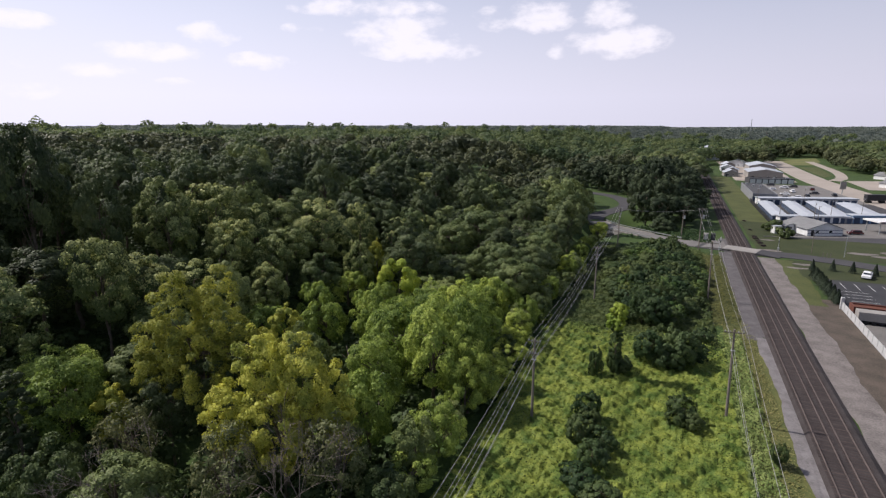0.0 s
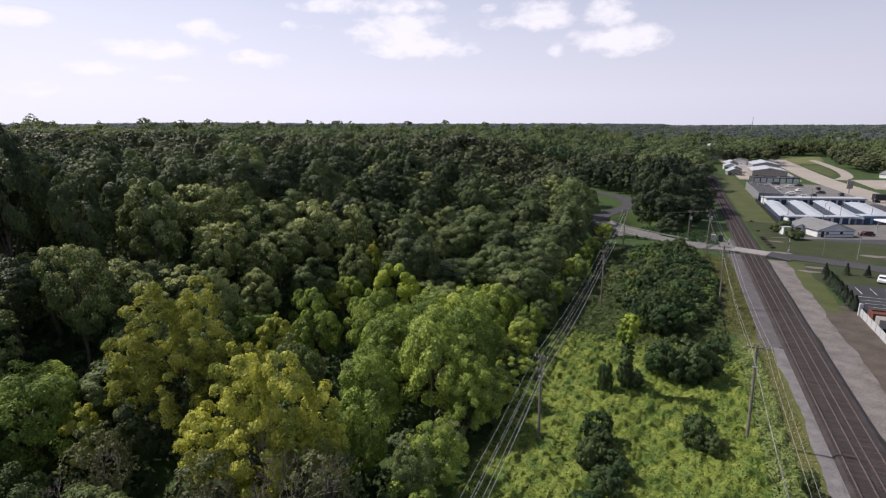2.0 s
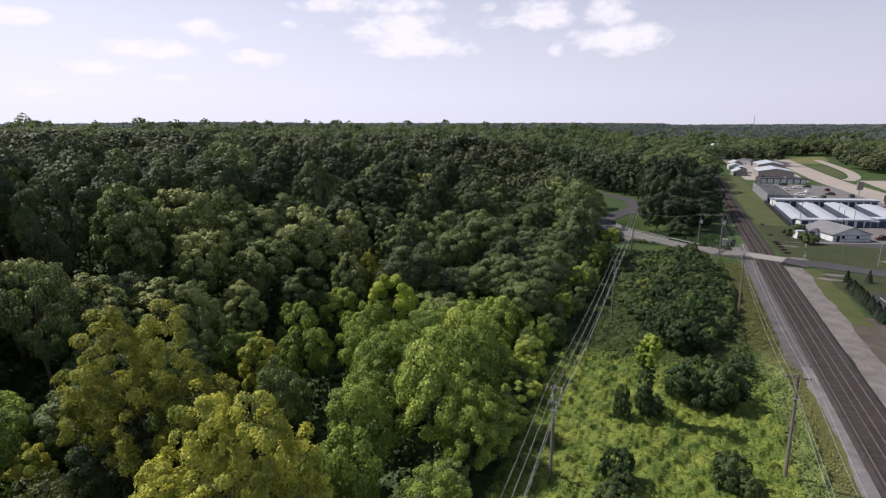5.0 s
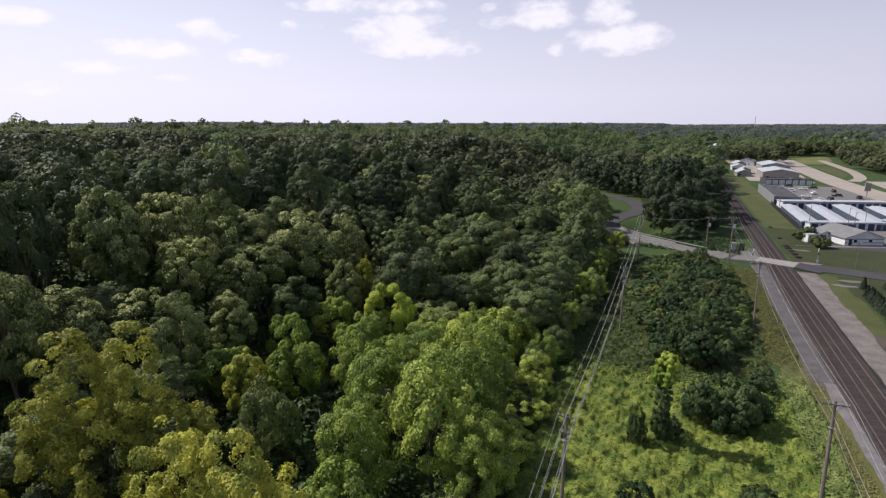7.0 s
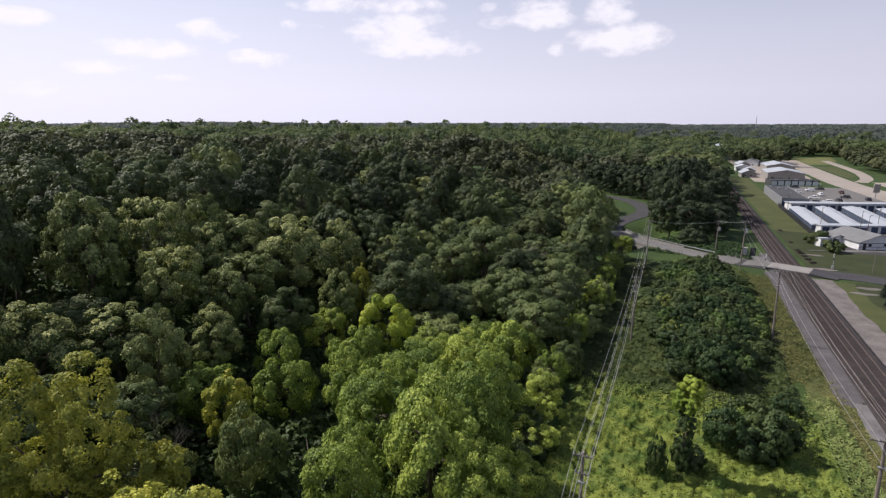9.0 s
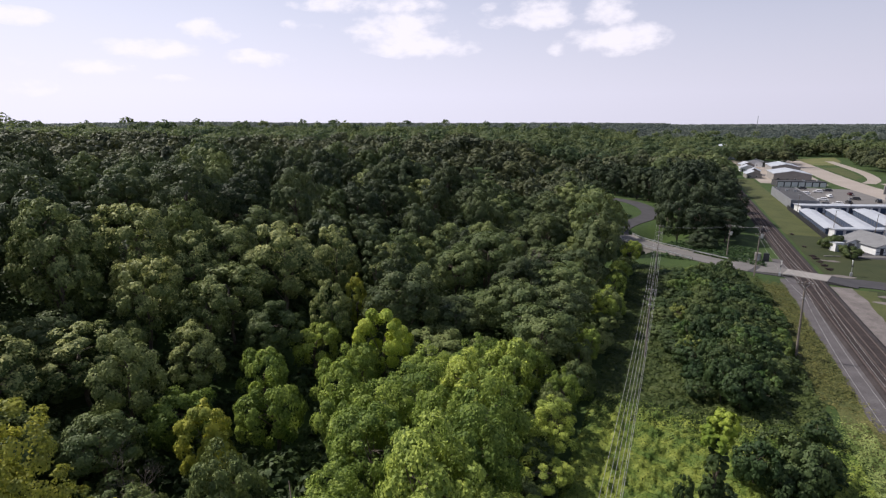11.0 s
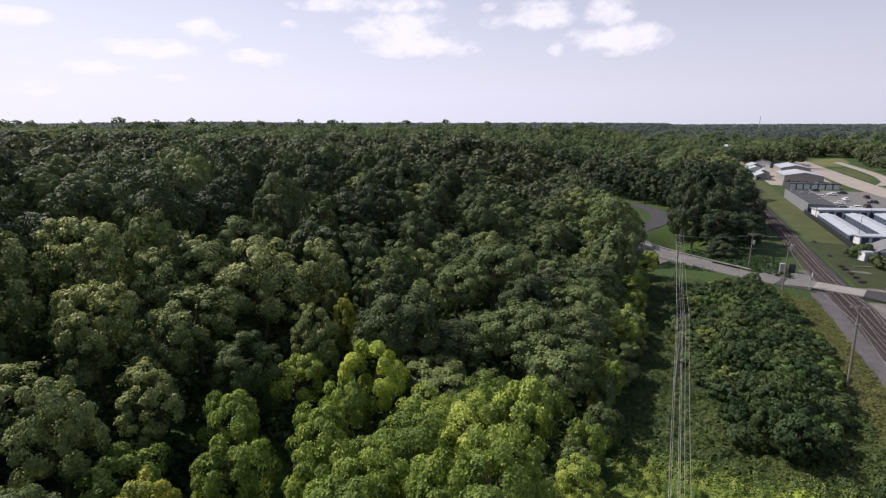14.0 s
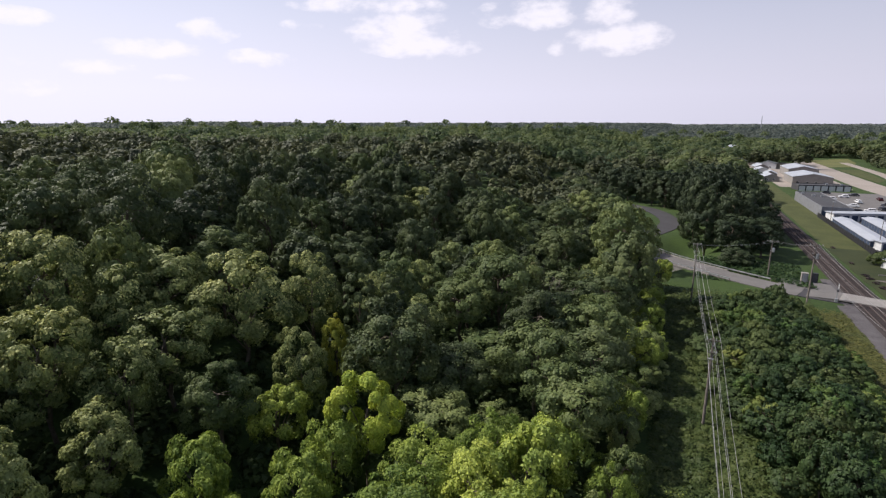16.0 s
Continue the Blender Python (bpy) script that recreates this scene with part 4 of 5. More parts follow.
# ---- vehicles ----
def car(m, paint, label, kind="car"):
    ob = thing("pickup_truck" if kind == "pickup" else "car", m, label, "pickup truck" if kind == "pickup" else "car", "parked vehicles")
    length, width = (5.4, 1.95) if kind == "pickup" else (4.6, 1.82)
    body = bmesh.new()
    box(body, -width / 2, width / 2, -length / 2, length / 2, 0.32, 0.95, bevel=0.12)
    part("body", body, paint, ob)
    cab = bmesh.new()
    y0, y1 = (-0.3, 1.6) if kind == "pickup" else (-1.9, 1.2)
    made = bmesh.ops.create_cube(cab, size=1, matrix=Matrix.Translation((0, (y0 + y1) / 2, 1.3)) @ Matrix.Diagonal((width * 0.9, y1 - y0, 0.72, 1)))
    for v in made["verts"]:
        if v.co.z > 1.3:
            v.co.x *= 0.82
            v.co.y = (v.co.y - (y0 + y1) / 2) * 0.72 + (y0 + y1) / 2
    bmesh.ops.bevel(cab, geom=list(cab.edges), offset=0.06, segments=2, affect="EDGES", profile=0.5)
    part("cabin", cab, paint, ob)
    for side in (-1, 1):
        part("side_window", boxed((side * width * 0.43 - 0.02, side * width * 0.43 + 0.02, y0 + 0.45, y1 - 0.45, 1.12, 1.5)), GLASS, ob)
    for yy in (y0 + 0.12, y1 - 0.12):
        bm = boxed((-width * 0.36, width * 0.36, -0.02, 0.02, -0.2, 0.2))
        bm.transform(Matrix.Translation((0, yy, 1.32)) @ Matrix.Rotation(radians(32 if yy > 0 else -32), 4, "X"))
        part("windscreen", bm, GLASS, ob)
    for wx in (-1, 1):
        for wy in (-0.3, 0.3):
            wheel = part("wheel", tube(bmesh.new(), (wx * (width / 2 - 0.22), wy * length, 0.33), (wx * (width / 2 + 0.01), wy * length, 0.33), 0.33, 0.33, 16), RUBBER, ob)
            part("rim", tube(bmesh.new(), (wx * (width / 2 - 0.05), wy * length, 0.33), (wx * (width / 2 + 0.02), wy * length, 0.33), 0.19, 0.19, 12), STEEL, wheel)
        part("headlight", boxed((wx * 0.62 - 0.2, wx * 0.62 + 0.2, length / 2 - 0.03, length / 2 + 0.02, 0.62, 0.78)), WHITE_WALL, ob)
    if kind == "pickup":
        part("bed", boxed((-0.8, 0.8, -2.5, -0.45, 0.955, 0.97)), DARK, ob)
    return ob


car(pose(102.4, 128.2, 0.1, 0, 0, 139), CAR_WHITE, "white pickup truck parked in a car park bay", "pickup")
car(pose(138.5, 181.5, 0.1, 0, 0, 80), CAR_RED, "dark red car parked beside the white office")
rng = random.Random(12)
for s, n in ((318, 52), (322, 58), (330, 64), (336, 55), (345, 70), (352, 61), (360, 52), (366, 73), (372, 60), (380, 66), (386, 55), (340, 78)):
    paint = rng.choice((CAR_WHITE, CAR_DARK, CAR_GREY, CAR_DARK, CAR_RED, CAR_WHITE))
    car(by_rail(s, n, 0.06, rng.choice((0, 90, 84, 5))), paint, {"white_car_paint": "white car parked on the pale yard", "silver_car_paint": "silver car parked on the pale yard", "dark_car_paint": "dark car parked on the pale yard", "dark_red_car_paint": "dark red car parked on the pale yard"}[paint.name])
for x, y, h in ((127.5, 206.5, 8.5), (137.5, 201.5, 8), (146.8, 206, 8), (158.5, 206, 9), (131, 190, 8.5), (143, 250, 8), (166, 252, 8)):
    ob = thing("lamp_post", pose(x, y, 0, 0, 0, 20), "slender grey lamp post in the storage yard", "lamp post", "lamp posts")
    part("mast", tube(bmesh.new(), (0, 0, -0.3), (0, 0, h), 0.11, 0.07, 8), POLE, ob)
    part("lamp_head", boxed((-0.2, 0.9, -0.15, 0.15, h, h + 0.14), bevel=0.02), STEEL, ob)


# ---- trees ----
def leaf_faces(pos, nrm, size, rng, corners=4, narrow=0.64):
    """Leaf sprays as small rhombs or triangles at the given places, facing along nrm."""
    k = len(pos)
    a = rng.normal(size=(k, 3))
    t = np.cross(nrm, a)
    t /= np.linalg.norm(t, axis=1, keepdims=True) + 1e-9
    b = np.cross(nrm, t)
    s = (size * rng.uniform(0.65, 1.35, k))[:, None]
    if corners == 4:
        fold = nrm * s * 0.12
        quad = [pos + t * s * 0.5 - fold, pos + b * s * 0.5 * narrow, pos - t * s * 0.5 - fold, pos - b * s * 0.5 * narrow]
    else:
        quad = [pos + t * s * 0.62, pos - t * s * 0.31 + b * s * 0.54, pos - t * s * 0.31 - b * s * 0.54]
    return np.stack(quad, 1).reshape(-1, 3)


def crown_points(rng, R, H, base, leaves, low=-0.35, heads=4, clump=(0.11, 0.21), ruffle=0.3):
    """Places and normals of leaf sprays over a crown of one to five rounded heads, each covered with clumps of leaves. R its radius, H its height, base the height of its foot."""
    # each head: middle, half axes
    domes = [(np.array([0, 0, base + H / 2]), np.array([R * (0.94 if heads == 1 else 0.72)] * 2 + [H * 0.47]))]
    turn = rng.uniform(0, 6.283)
    for k in range(heads - 1):
        a = turn + 6.283 * (k + rng.uniform(-0.25, 0.25)) / (heads - 1)
        r, h = R * rng.uniform(0.42, 0.6), H * rng.uniform(0.45, 0.72)
        top = base + H * rng.uniform(0.62, 0.93)
        domes.append((np.array([math.cos(a), math.sin(a), 0]) * (R - r) * rng.uniform(0.85, 1.1) + np.array([0, 0, top - h / 2]), np.array([r, r, h / 2])))
    hearts, outs, radii = [], [], []
    for mid, axes in domes:
        count = int(9 + 34 * axes[0] * axes[2] / (R * R))
        i = np.arange(count)
        z = np.clip(low + (0.98 - low) * ((i + 0.5) / count) + rng.normal(0, 0.07, count), -0.97, 0.99)
        az = i * 2.39996 + rng.normal(0, 0.45, count)
        ring = np.sqrt(1 - z * z)
        d = np.stack([ring * np.cos(az), ring * np.sin(az), z], 1)
        hearts.append(mid + d * axes * rng.uniform(0.7, 0.98, count)[:, None])
        out = d / axes
        outs.append(out / np.linalg.norm(out, axis=1, keepdims=True))
        radii.append(R * rng.uniform(*clump, count))
    heart, out, radius = np.concatenate(hearts), np.concatenate(outs), np.concatenate(radii)
    pick = rng.choice(len(heart), leaves, p=radius ** 2 / (radius ** 2).sum())
    d = rng.normal(size=(leaves, 3)) + 0.75 * out[pick] + np.array([0, 0, 0.35])
    d /= np.linalg.norm(d, axis=1, keepdims=True)
    pos = heart[pick] + d * (radius[pick] * (0.55 + 0.6 * rng.random(leaves) ** 0.7))[:, None] * np.array([1.12, 1.12, 0.84])
    # sprays buried deep inside the crown are left out
    gap = np.linalg.norm(pos[:, None, :] - heart[None], axis=2) / radius[None]
    gap[np.arange(leaves), pick] = 9
    keep = gap.min(1) > 0.6
    for mid, axes in domes:
        keep &= np.linalg.norm((pos - mid) / axes, axis=1) > 0.62
    nrm = 0.8 * d + 0.45 * out[pick] + np.array([0, 0, 0.15]) + rng.normal(0, ruffle, (leaves, 3))
    nrm /= np.linalg.norm(nrm, axis=1, keepdims=True)
    # where limbs end
    tips = np.array([mid + axes * np.array([math.cos(q), math.sin(q), 0.4]) * 0.55 for mid, axes in domes for q in (turn, turn + 2.2, turn + 4.1)])
    return pos[keep], nrm[keep], tips


def limb_mesh(name, segments, sides=5):
    """Tapered limbs from (start, end, radius, radius) as one mesh."""
    verts, loops = [], []
    ring = [(math.cos(2 * math.pi * k / sides), math.sin(2 * math.pi * k / sides)) for k in range(sides)]
    for a, b, r0, r1 in segments:
        a, b = Vector(a), Vector(b)
        q = (b - a).to_track_quat("Z", "Y").to_matrix()
        o = len(verts)
        for p, r in ((a, r0), (b, r1)):
            verts += [p + q @ Vector((c * r, s * r, 0)) for c, s in ring]
        for k in range(sides):
            loops += [o + k, o + (k + 1) % sides, o + sides + (k + 1) % sides, o + sides + k]
    return mesh_data(name, [tuple(v) for v in verts], loops, 4, smooth=True)


def trunk_segments(rng, height, base, mids, girth):
    """A bent trunk with limbs to the boughs of the crown."""
    segs, p, r = [], Vector((0, 0, -0.8)), girth
    top = base + (height - base) * 0.55
    knots = [p]
    for k in range(1, 6):
        q = Vector((rng.normal(0, 0.12), rng.normal(0, 0.12), -0.8 + (top + 0.8) * k / 5))
        segs.append((knots[-1], q, r, r * 0.86))
        r *= 0.86
        knots.append(q)
    for m in mids[:: max(1, len(mids) // 14)]:
        k = int(rng.integers(2, 6))
        start = knots[k]
        segs.append((start, start.lerp(Vector(m), 0.5) + Vector((0, 0, 0.3)), r * 0.6, r * 0.4))
        segs.append((start.lerp(Vector(m), 0.5) + Vector((0, 0, 0.3)), Vector(m), r * 0.4, r * 0.12))
    return segs


LABELS = {"leaves_dark_green": "tall broadleaf tree with a dense dark green crown", "shaded_thicket_leaves": "dense dark green tree in a thicket by the railway", "leaves_mid_green": "broadleaf tree with a full mid green crown",
          "leaves_pale_green": "broadleaf tree with pale green tips, its upper sprays coloured as sunlit", "leaves_yellow_green": "broadleaf tree with yellowing green leaves",
          "leaves_golden_green": "small tree with golden yellow-green leaves", "leaves_lime_green": "round tree with bright lime green leaves", "vine_leaves": "tree smothered in bright green climbing vines",
          "brownish_leaves": "thin tree with brownish green sparse leaves"}


def make_tree(seed, R, H, base, leaves, leaf, mat, girth=0.32, name="tree", category="tree", group="forest trees", label=None, tips=None, leaders=None, **shape):
    """A tree with its foot at the origin; its height is base + H."""
    rng = np.random.default_rng(seed)
    if leaders is None:
        pos, nrm, mids = crown_points(rng, R, H, base, leaves, **shape)
    else:
        # several leaders, each with a crown of its own: offset east and north, radius, height of its top, height of its crown
        total = sum(r * r for _, _, r, _, _ in leaders)
        sets = []
        for dx, dy, r, top, h in leaders:
            p, q, m = crown_points(rng, r, h, top - h, int(leaves * r * r / total), **shape)
            sets.append((p + np.array([dx, dy, 0]), q, m + np.array([dx, dy, 0])))
        pos, nrm, mids = (np.concatenate([group[k] for group in sets]) for k in range(3))
    faces = leaf_faces(pos, nrm, leaf, rng, corners=3)
    ob = thing(name, Matrix.Identity(4), label or LABELS[mat.name], category, group)
    part("trunk", limb_mesh("trunk", trunk_segments(rng, base + H, base, mids, girth)), BARK, ob)
    if tips is None:
        part("crown", mesh_data("crown", faces, np.arange(len(faces)), 3), mat, ob)
    else:
        # sunlight put into the colour: outer, upper sprays get paler leaves
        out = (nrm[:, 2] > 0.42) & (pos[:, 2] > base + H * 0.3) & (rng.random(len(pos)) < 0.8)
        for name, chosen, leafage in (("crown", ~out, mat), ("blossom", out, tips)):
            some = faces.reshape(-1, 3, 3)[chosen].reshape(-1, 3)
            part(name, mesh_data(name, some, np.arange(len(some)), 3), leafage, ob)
    ob["tall"] = float(pos[:, 2].max())
    return ob


FINE, MIDDLE = 15000, 9000
PROTO = {}


def proto(key, *args, **kw):
    PROTO.setdefault(key, []).append(make_tree(*args, **kw))


used = set()


def plant(key, x, y, top, wide=1.0, pick=None, turn=None, rng=random.Random(77)):
    """Sets a copy of one of the trees of that kind on the ground so that its top is at the height top."""
    choice = PROTO[key][pick if pick is not None else rng.randrange(len(PROTO[key]))]
    z = float(ground(x, y))
    tall = max(top - z, 3.0) / choice["tall"]
    if choice["tall"] > 8 and tall < 0.72:
        # a short one stands in a dip rather than squat
        tall = 0.72
        z = top - tall * choice["tall"]
    stand = pose(x, y, z, 0, 0, turn if turn is not None else rng.uniform(0, 360))
    if choice.name not in used:
        used.add(choice.name)
        choice.matrix_world = stand @ Matrix.Diagonal((wide, wide, tall, 1))
        return choice
    was = choice.scale
    return copy_thing(choice, stand @ Matrix.Diagonal((wide / was[0], wide / was[1], tall / was[2], 1)))


for k in range(4):
    proto("dark", 10 + k, 5.4, 10.5, 4.5, FINE, 0.26, LEAF_DARK, low=-0.7)
    proto("dark_b", 30 + k, 5.4, 10.5, 4.5, MIDDLE, 0.36, LEAF_DARK, low=-0.6)
for k in range(3):
    proto("mid", 20 + k, 5.2, 10.0, 4.5, FINE, 0.26, LEAF_MID, low=-0.7)
    proto("mid_b", 40 + k, 5.2, 10.0, 4.5, MIDDLE, 0.36, LEAF_MID, low=-0.6)
    proto("vine", 60 + k, 4.8, 9.5, 1.5, 17000, 0.22, LEAF_VINE, low=-0.8, ruffle=0.42)
    proto("low", 65 + k, 4.3, 6.0, 1.0, 9000, 0.22, LEAF_VINE, low=-0.8, heads=2, ruffle=0.42)
    proto("bramble", 68 + k, 4.3, 6.0, 1.0, 9000, 0.22, LEAF_MID, low=-0.8, heads=2, ruffle=0.42)
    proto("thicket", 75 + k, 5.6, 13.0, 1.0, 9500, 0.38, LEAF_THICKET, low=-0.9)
for k in range(2):
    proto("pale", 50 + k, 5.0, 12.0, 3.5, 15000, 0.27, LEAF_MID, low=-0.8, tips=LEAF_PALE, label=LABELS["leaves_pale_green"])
proto("hazel", 70, 3.6, 8.5, 3.0, 4200, 0.2, LEAF_HAZEL, low=-0.7)
proto("tall_yellow", 80, 7.0, 21.7, 0, 62000, 0.18, LEAF_YELLOW, low=-0.8, heads=2, girth=0.4, ruffle=0.4,
      leaders=((3.0, 0.0, 3.3, 21.7, 12), (-2.1, 0.0, 3.7, 21.2, 13), (-5.0, -0.5, 3.0, 16.6, 10), (4.9, 0.4, 3.0, 16.2, 9), (0.5, -1.6, 4.0, 16.0, 11), (6.6, 1.0, 2.2, 14.6, 7), (-6.6, 0.6, 2.4, 13.0, 7)))
proto("broad_yellow", 81, 7.0, 17.4, 0, 62000, 0.18, LEAF_YELLOW, low=-0.8, heads=2, girth=0.4, ruffle=0.4,
      leaders=((-1.6, 0.0, 3.5, 17.4, 11), (2.3, 0.3, 3.5, 16.8, 11), (5.2, 0.0, 2.9, 14.2, 9), (-5.4, -0.6, 3.0, 12.8, 9), (0.0, -2.2, 3.8, 13.2, 10), (6.6, -1.0, 2.3, 11.0, 7)))
proto("lime", 82, 4.7, 7.0, 4.0, 22000, 0.19, LEAF_LIME, low=-0.75, heads=1, clump=(0.12, 0.2))
proto("column", 83, 2.7, 16.5, 2.5, 10000, 0.28, LEAF_DARK, low=-0.95, heads=1, label="narrow columnar tree wrapped in dark climbing vines")
proto("small_yellow", 84, 3.2, 7.5, 2.0, 11000, 0.2, LEAF_GOLD, low=-0.8, heads=2)


def edge_x(y):
    """Where the wood ends beside the power line."""
    return (-19.0 - y * RN[1]) / RN[0]


placed = []


def plant_each(rows, turn=None):
    """Trees that stand out one by one: kind, x, y, height of the top above the datum, width."""
    for kind, x, y, top, wide in rows:
        plant(kind, x, y, top, wide, turn=turn)
        placed.append((x, y, 4.6 * wide))


# the two yellowing trees, and what grows round their feet
plant_each((("tall_yellow", -28.5, 57.2, 21.7, 1.0), ("broad_yellow", -17.0, 49.7, 17.4, 1.0)), turn=0)
placed += [(-34.0, 57.0, 3.0), (-22.5, 57.5, 3.0), (-12.0, 49.5, 3.0), (-22.5, 49.0, 2.5)]
plant_each((("dark", -27.0, 58.5, 12.0, 0.9), ("small_yellow", -38.6, 55.4, 8.2, 0.75), ("dark", -32.0, 55.5, 9.5, 0.6), ("mid", -39.5, 63.0, 10.0, 0.9), ("dark", -22.5, 54.5, 9.5, 0.6),
            ("hazel", -20, 43.5, 10.5, 1.0), ("hazel", -10.5, 46.0, 10.0, 1.0), ("vine", -43.0, 54.5, 12.0, 1.0), ("vine", -48.0, 60.0, 11.0, 1.15), ("column", -44.5, 49.5, 12.5, 0.8), ("hazel", -33.5, 50.0, 9.0, 0.9), ("mid", -41.0, 71.5, 12.0, 0.9)))
# the vine-covered trees beside the power line
plant_each((("vine", -2.0, 66.5, 15.3, 1.1), ("vine", 1.5, 73.0, 13.2, 1.0), ("vine", -8.0, 76.0, 10.8, 1.05), ("vine", 3.5, 82.0, 11.6, 1.0), ("vine", -4.0, 87.0, 9.6, 1.0), ("low", -9.5, 57.0, 9.0, 1.0),
            ("low", 6.5, 93.0, 9.5, 1.2), ("vine", -9.5, 67.0, 10.5, 0.9), ("vine", 2.5, 64.5, 10.0, 0.8), ("lime", -9.9, 100.4, 11.4, 0.95), ("low", 10.5, 99.5, 7.5, 1.0),
            ("mid", 13, 104, 10.5, 1.1), ("dark", 17.5, 113, 11.5, 1.1), ("mid", 21, 124, 12.0, 1.1), ("dark", 26, 138, 13.0, 1.15), ("mid", 10, 113, 12.0, 1.1), ("dark", 12.5, 125, 13.5, 1.1)))
plant_each((("vine", -3.0, 94.5, 9.4, 0.9), ("vine", 1.5, 90.0, 10.2, 0.9), ("vine", -7.5, 83.0, 9.8, 0.9), ("low", -12.5, 84.5, 8.4, 1.0), ("vine", 3.5, 98.0, 9.2, 0.85), ("low", -13.0, 97.5, 7.6, 0.9), ("low", -1.5, 80.0, 10.2, 1.0)))
# low domes and pale-tipped crowns in the hollow
plant_each((("column", -13.4, 118.0, 20.4, 1.0), ("column", -9.5, 120.5, 16.5, 0.9), ("small_yellow", -25.3, 77.7, 10.1, 1.0), ("small_yellow", -16.8, 117.0, 12.0, 0.7), ("low", -21.1, 86.6, 8.0, 1.0),
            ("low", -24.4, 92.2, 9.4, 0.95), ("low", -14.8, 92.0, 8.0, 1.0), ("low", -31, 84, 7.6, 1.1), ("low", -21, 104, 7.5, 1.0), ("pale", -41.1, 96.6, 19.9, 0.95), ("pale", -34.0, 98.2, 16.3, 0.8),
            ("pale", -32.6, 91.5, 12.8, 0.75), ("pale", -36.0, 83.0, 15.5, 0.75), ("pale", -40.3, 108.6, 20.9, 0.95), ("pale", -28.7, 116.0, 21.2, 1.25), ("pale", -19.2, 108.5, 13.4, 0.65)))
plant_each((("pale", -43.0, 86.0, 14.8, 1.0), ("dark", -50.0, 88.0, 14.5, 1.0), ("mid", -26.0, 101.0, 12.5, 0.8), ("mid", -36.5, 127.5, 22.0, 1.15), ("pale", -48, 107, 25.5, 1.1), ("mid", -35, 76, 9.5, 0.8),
            ("mid", 7.4, 136.5, 15.6, 1.5), ("mid", 0.5, 131, 13.0, 1.2), ("dark", -49.5, 126.5, 31.4, 1.35), ("dark", -66, 82.0, 37.0, 1.0), ("hazel", 13.0, 138, 14.0, 1.0)))
# the tall tree and its neighbours at the bridge
plant_each((("mid", 35.0, 157.0, 21.6, 1.35), ("mid", 30.5, 150, 13.5, 1.0), ("dark", 38.0, 168, 14, 1.0), ("mid_b", 42.5, 185.0, 17.6, 1.2), ("mid_b", 45.0, 203.0, 17.5, 1.1), ("dark_b", 43.5, 195.0, 16.0, 1.1),
            ("mid_b", 38.0, 206.0, 18.0, 1.3), ("dark_b", 46.0, 218.0, 17.0, 1.2), ("dark_b", 51.0, 232.0, 16.0, 1.2), ("dark_b", 44.0, 234.0, 17.0, 1.3), ("dark_b", 56.0, 247.0, 15.5, 1.3), ("dark_b", 47.0, 251.0, 17.5, 1.4)))


def wood_height(x, y):
    """Height of the treetops above the datum."""
    n = x * RN[0] + y * RN[1]
    d = -19 - n
    base = 15.0 + 2.0 * float(ease((d - 20) / 60)) + 2.0 * math.sin(x * 0.09 + 1.0) * math.cos(y * 0.07)
    if d < 42 and y < 112:
        base = 9.5
    return min(float(ground(x, y)) + base, 30.0 if math.hypot(x, y) < 260 else 31.0)


# the rest of the wood: one tree every eight metres or so, those near by as trees of their own
rng = random.Random(4)
spots = []
STEP = 9.2
for j in range(int(330 / STEP)):
    y0 = 42 + j * STEP
    for i in range(-60, 60):
        x = i * STEP + (j % 2) * STEP / 2 + rng.uniform(-2.6, 2.6)
        y = y0 + rng.uniform(-2.6, 2.6)
        if x > edge_x(y) - 4.5 or (y > 160 and x > 44) or (y > 270 and x > 60) or x < -0.92 * y - 14:
            continue
        if any((x - a) ** 2 + (y - b) ** 2 < (0.85 * c + 2.4) ** 2 for a, b, c in placed):
            continue
        spots.append((x, y))
spots.sort(key=lambda p: math.hypot(p[0], p[1] - 20))
MID_WOOD = spots[225:]
for x, y in spots[:225]:
    n = x * RN[0] + y * RN[1]
    near = math.hypot(x, y - 30) < 88
    r = rng.random()
    low_ground = -19 - n < 42 and y < 112
    # darker kinds carry the hillside's cloud shade, beyond x -58 and y 128
    if low_ground:
        kind = "bramble" if r < 0.45 else "low" if r < 0.88 else "mid"
    elif near:
        kind = "dark" if x < -58 else "dark" if r < 0.16 else "mid" if r < 0.45 else "pale"
    else:
        kind = ("dark_b" if r < 0.2 else "mid_b" if r < 0.55 else "pale") if y < 128 and x > -58 else "dark_b" if r < 0.75 else "mid_b" if r < 0.97 else "pale"
    plant(kind, x, y, wood_height(x, y) + rng.uniform(-6.5, 4.0), rng.uniform(0.82, 1.25))

# low growth along the edge of the wood
for k in range(34):
    y = 44 + k * 3.7 + rng.uniform(-1, 1)
    plant(("bramble", "low", "bramble", "vine")[k % 4], edge_x(y) - rng.uniform(2.0, 4.5), y, rng.uniform(3.5, 7.5), rng.uniform(0.55, 0.8))

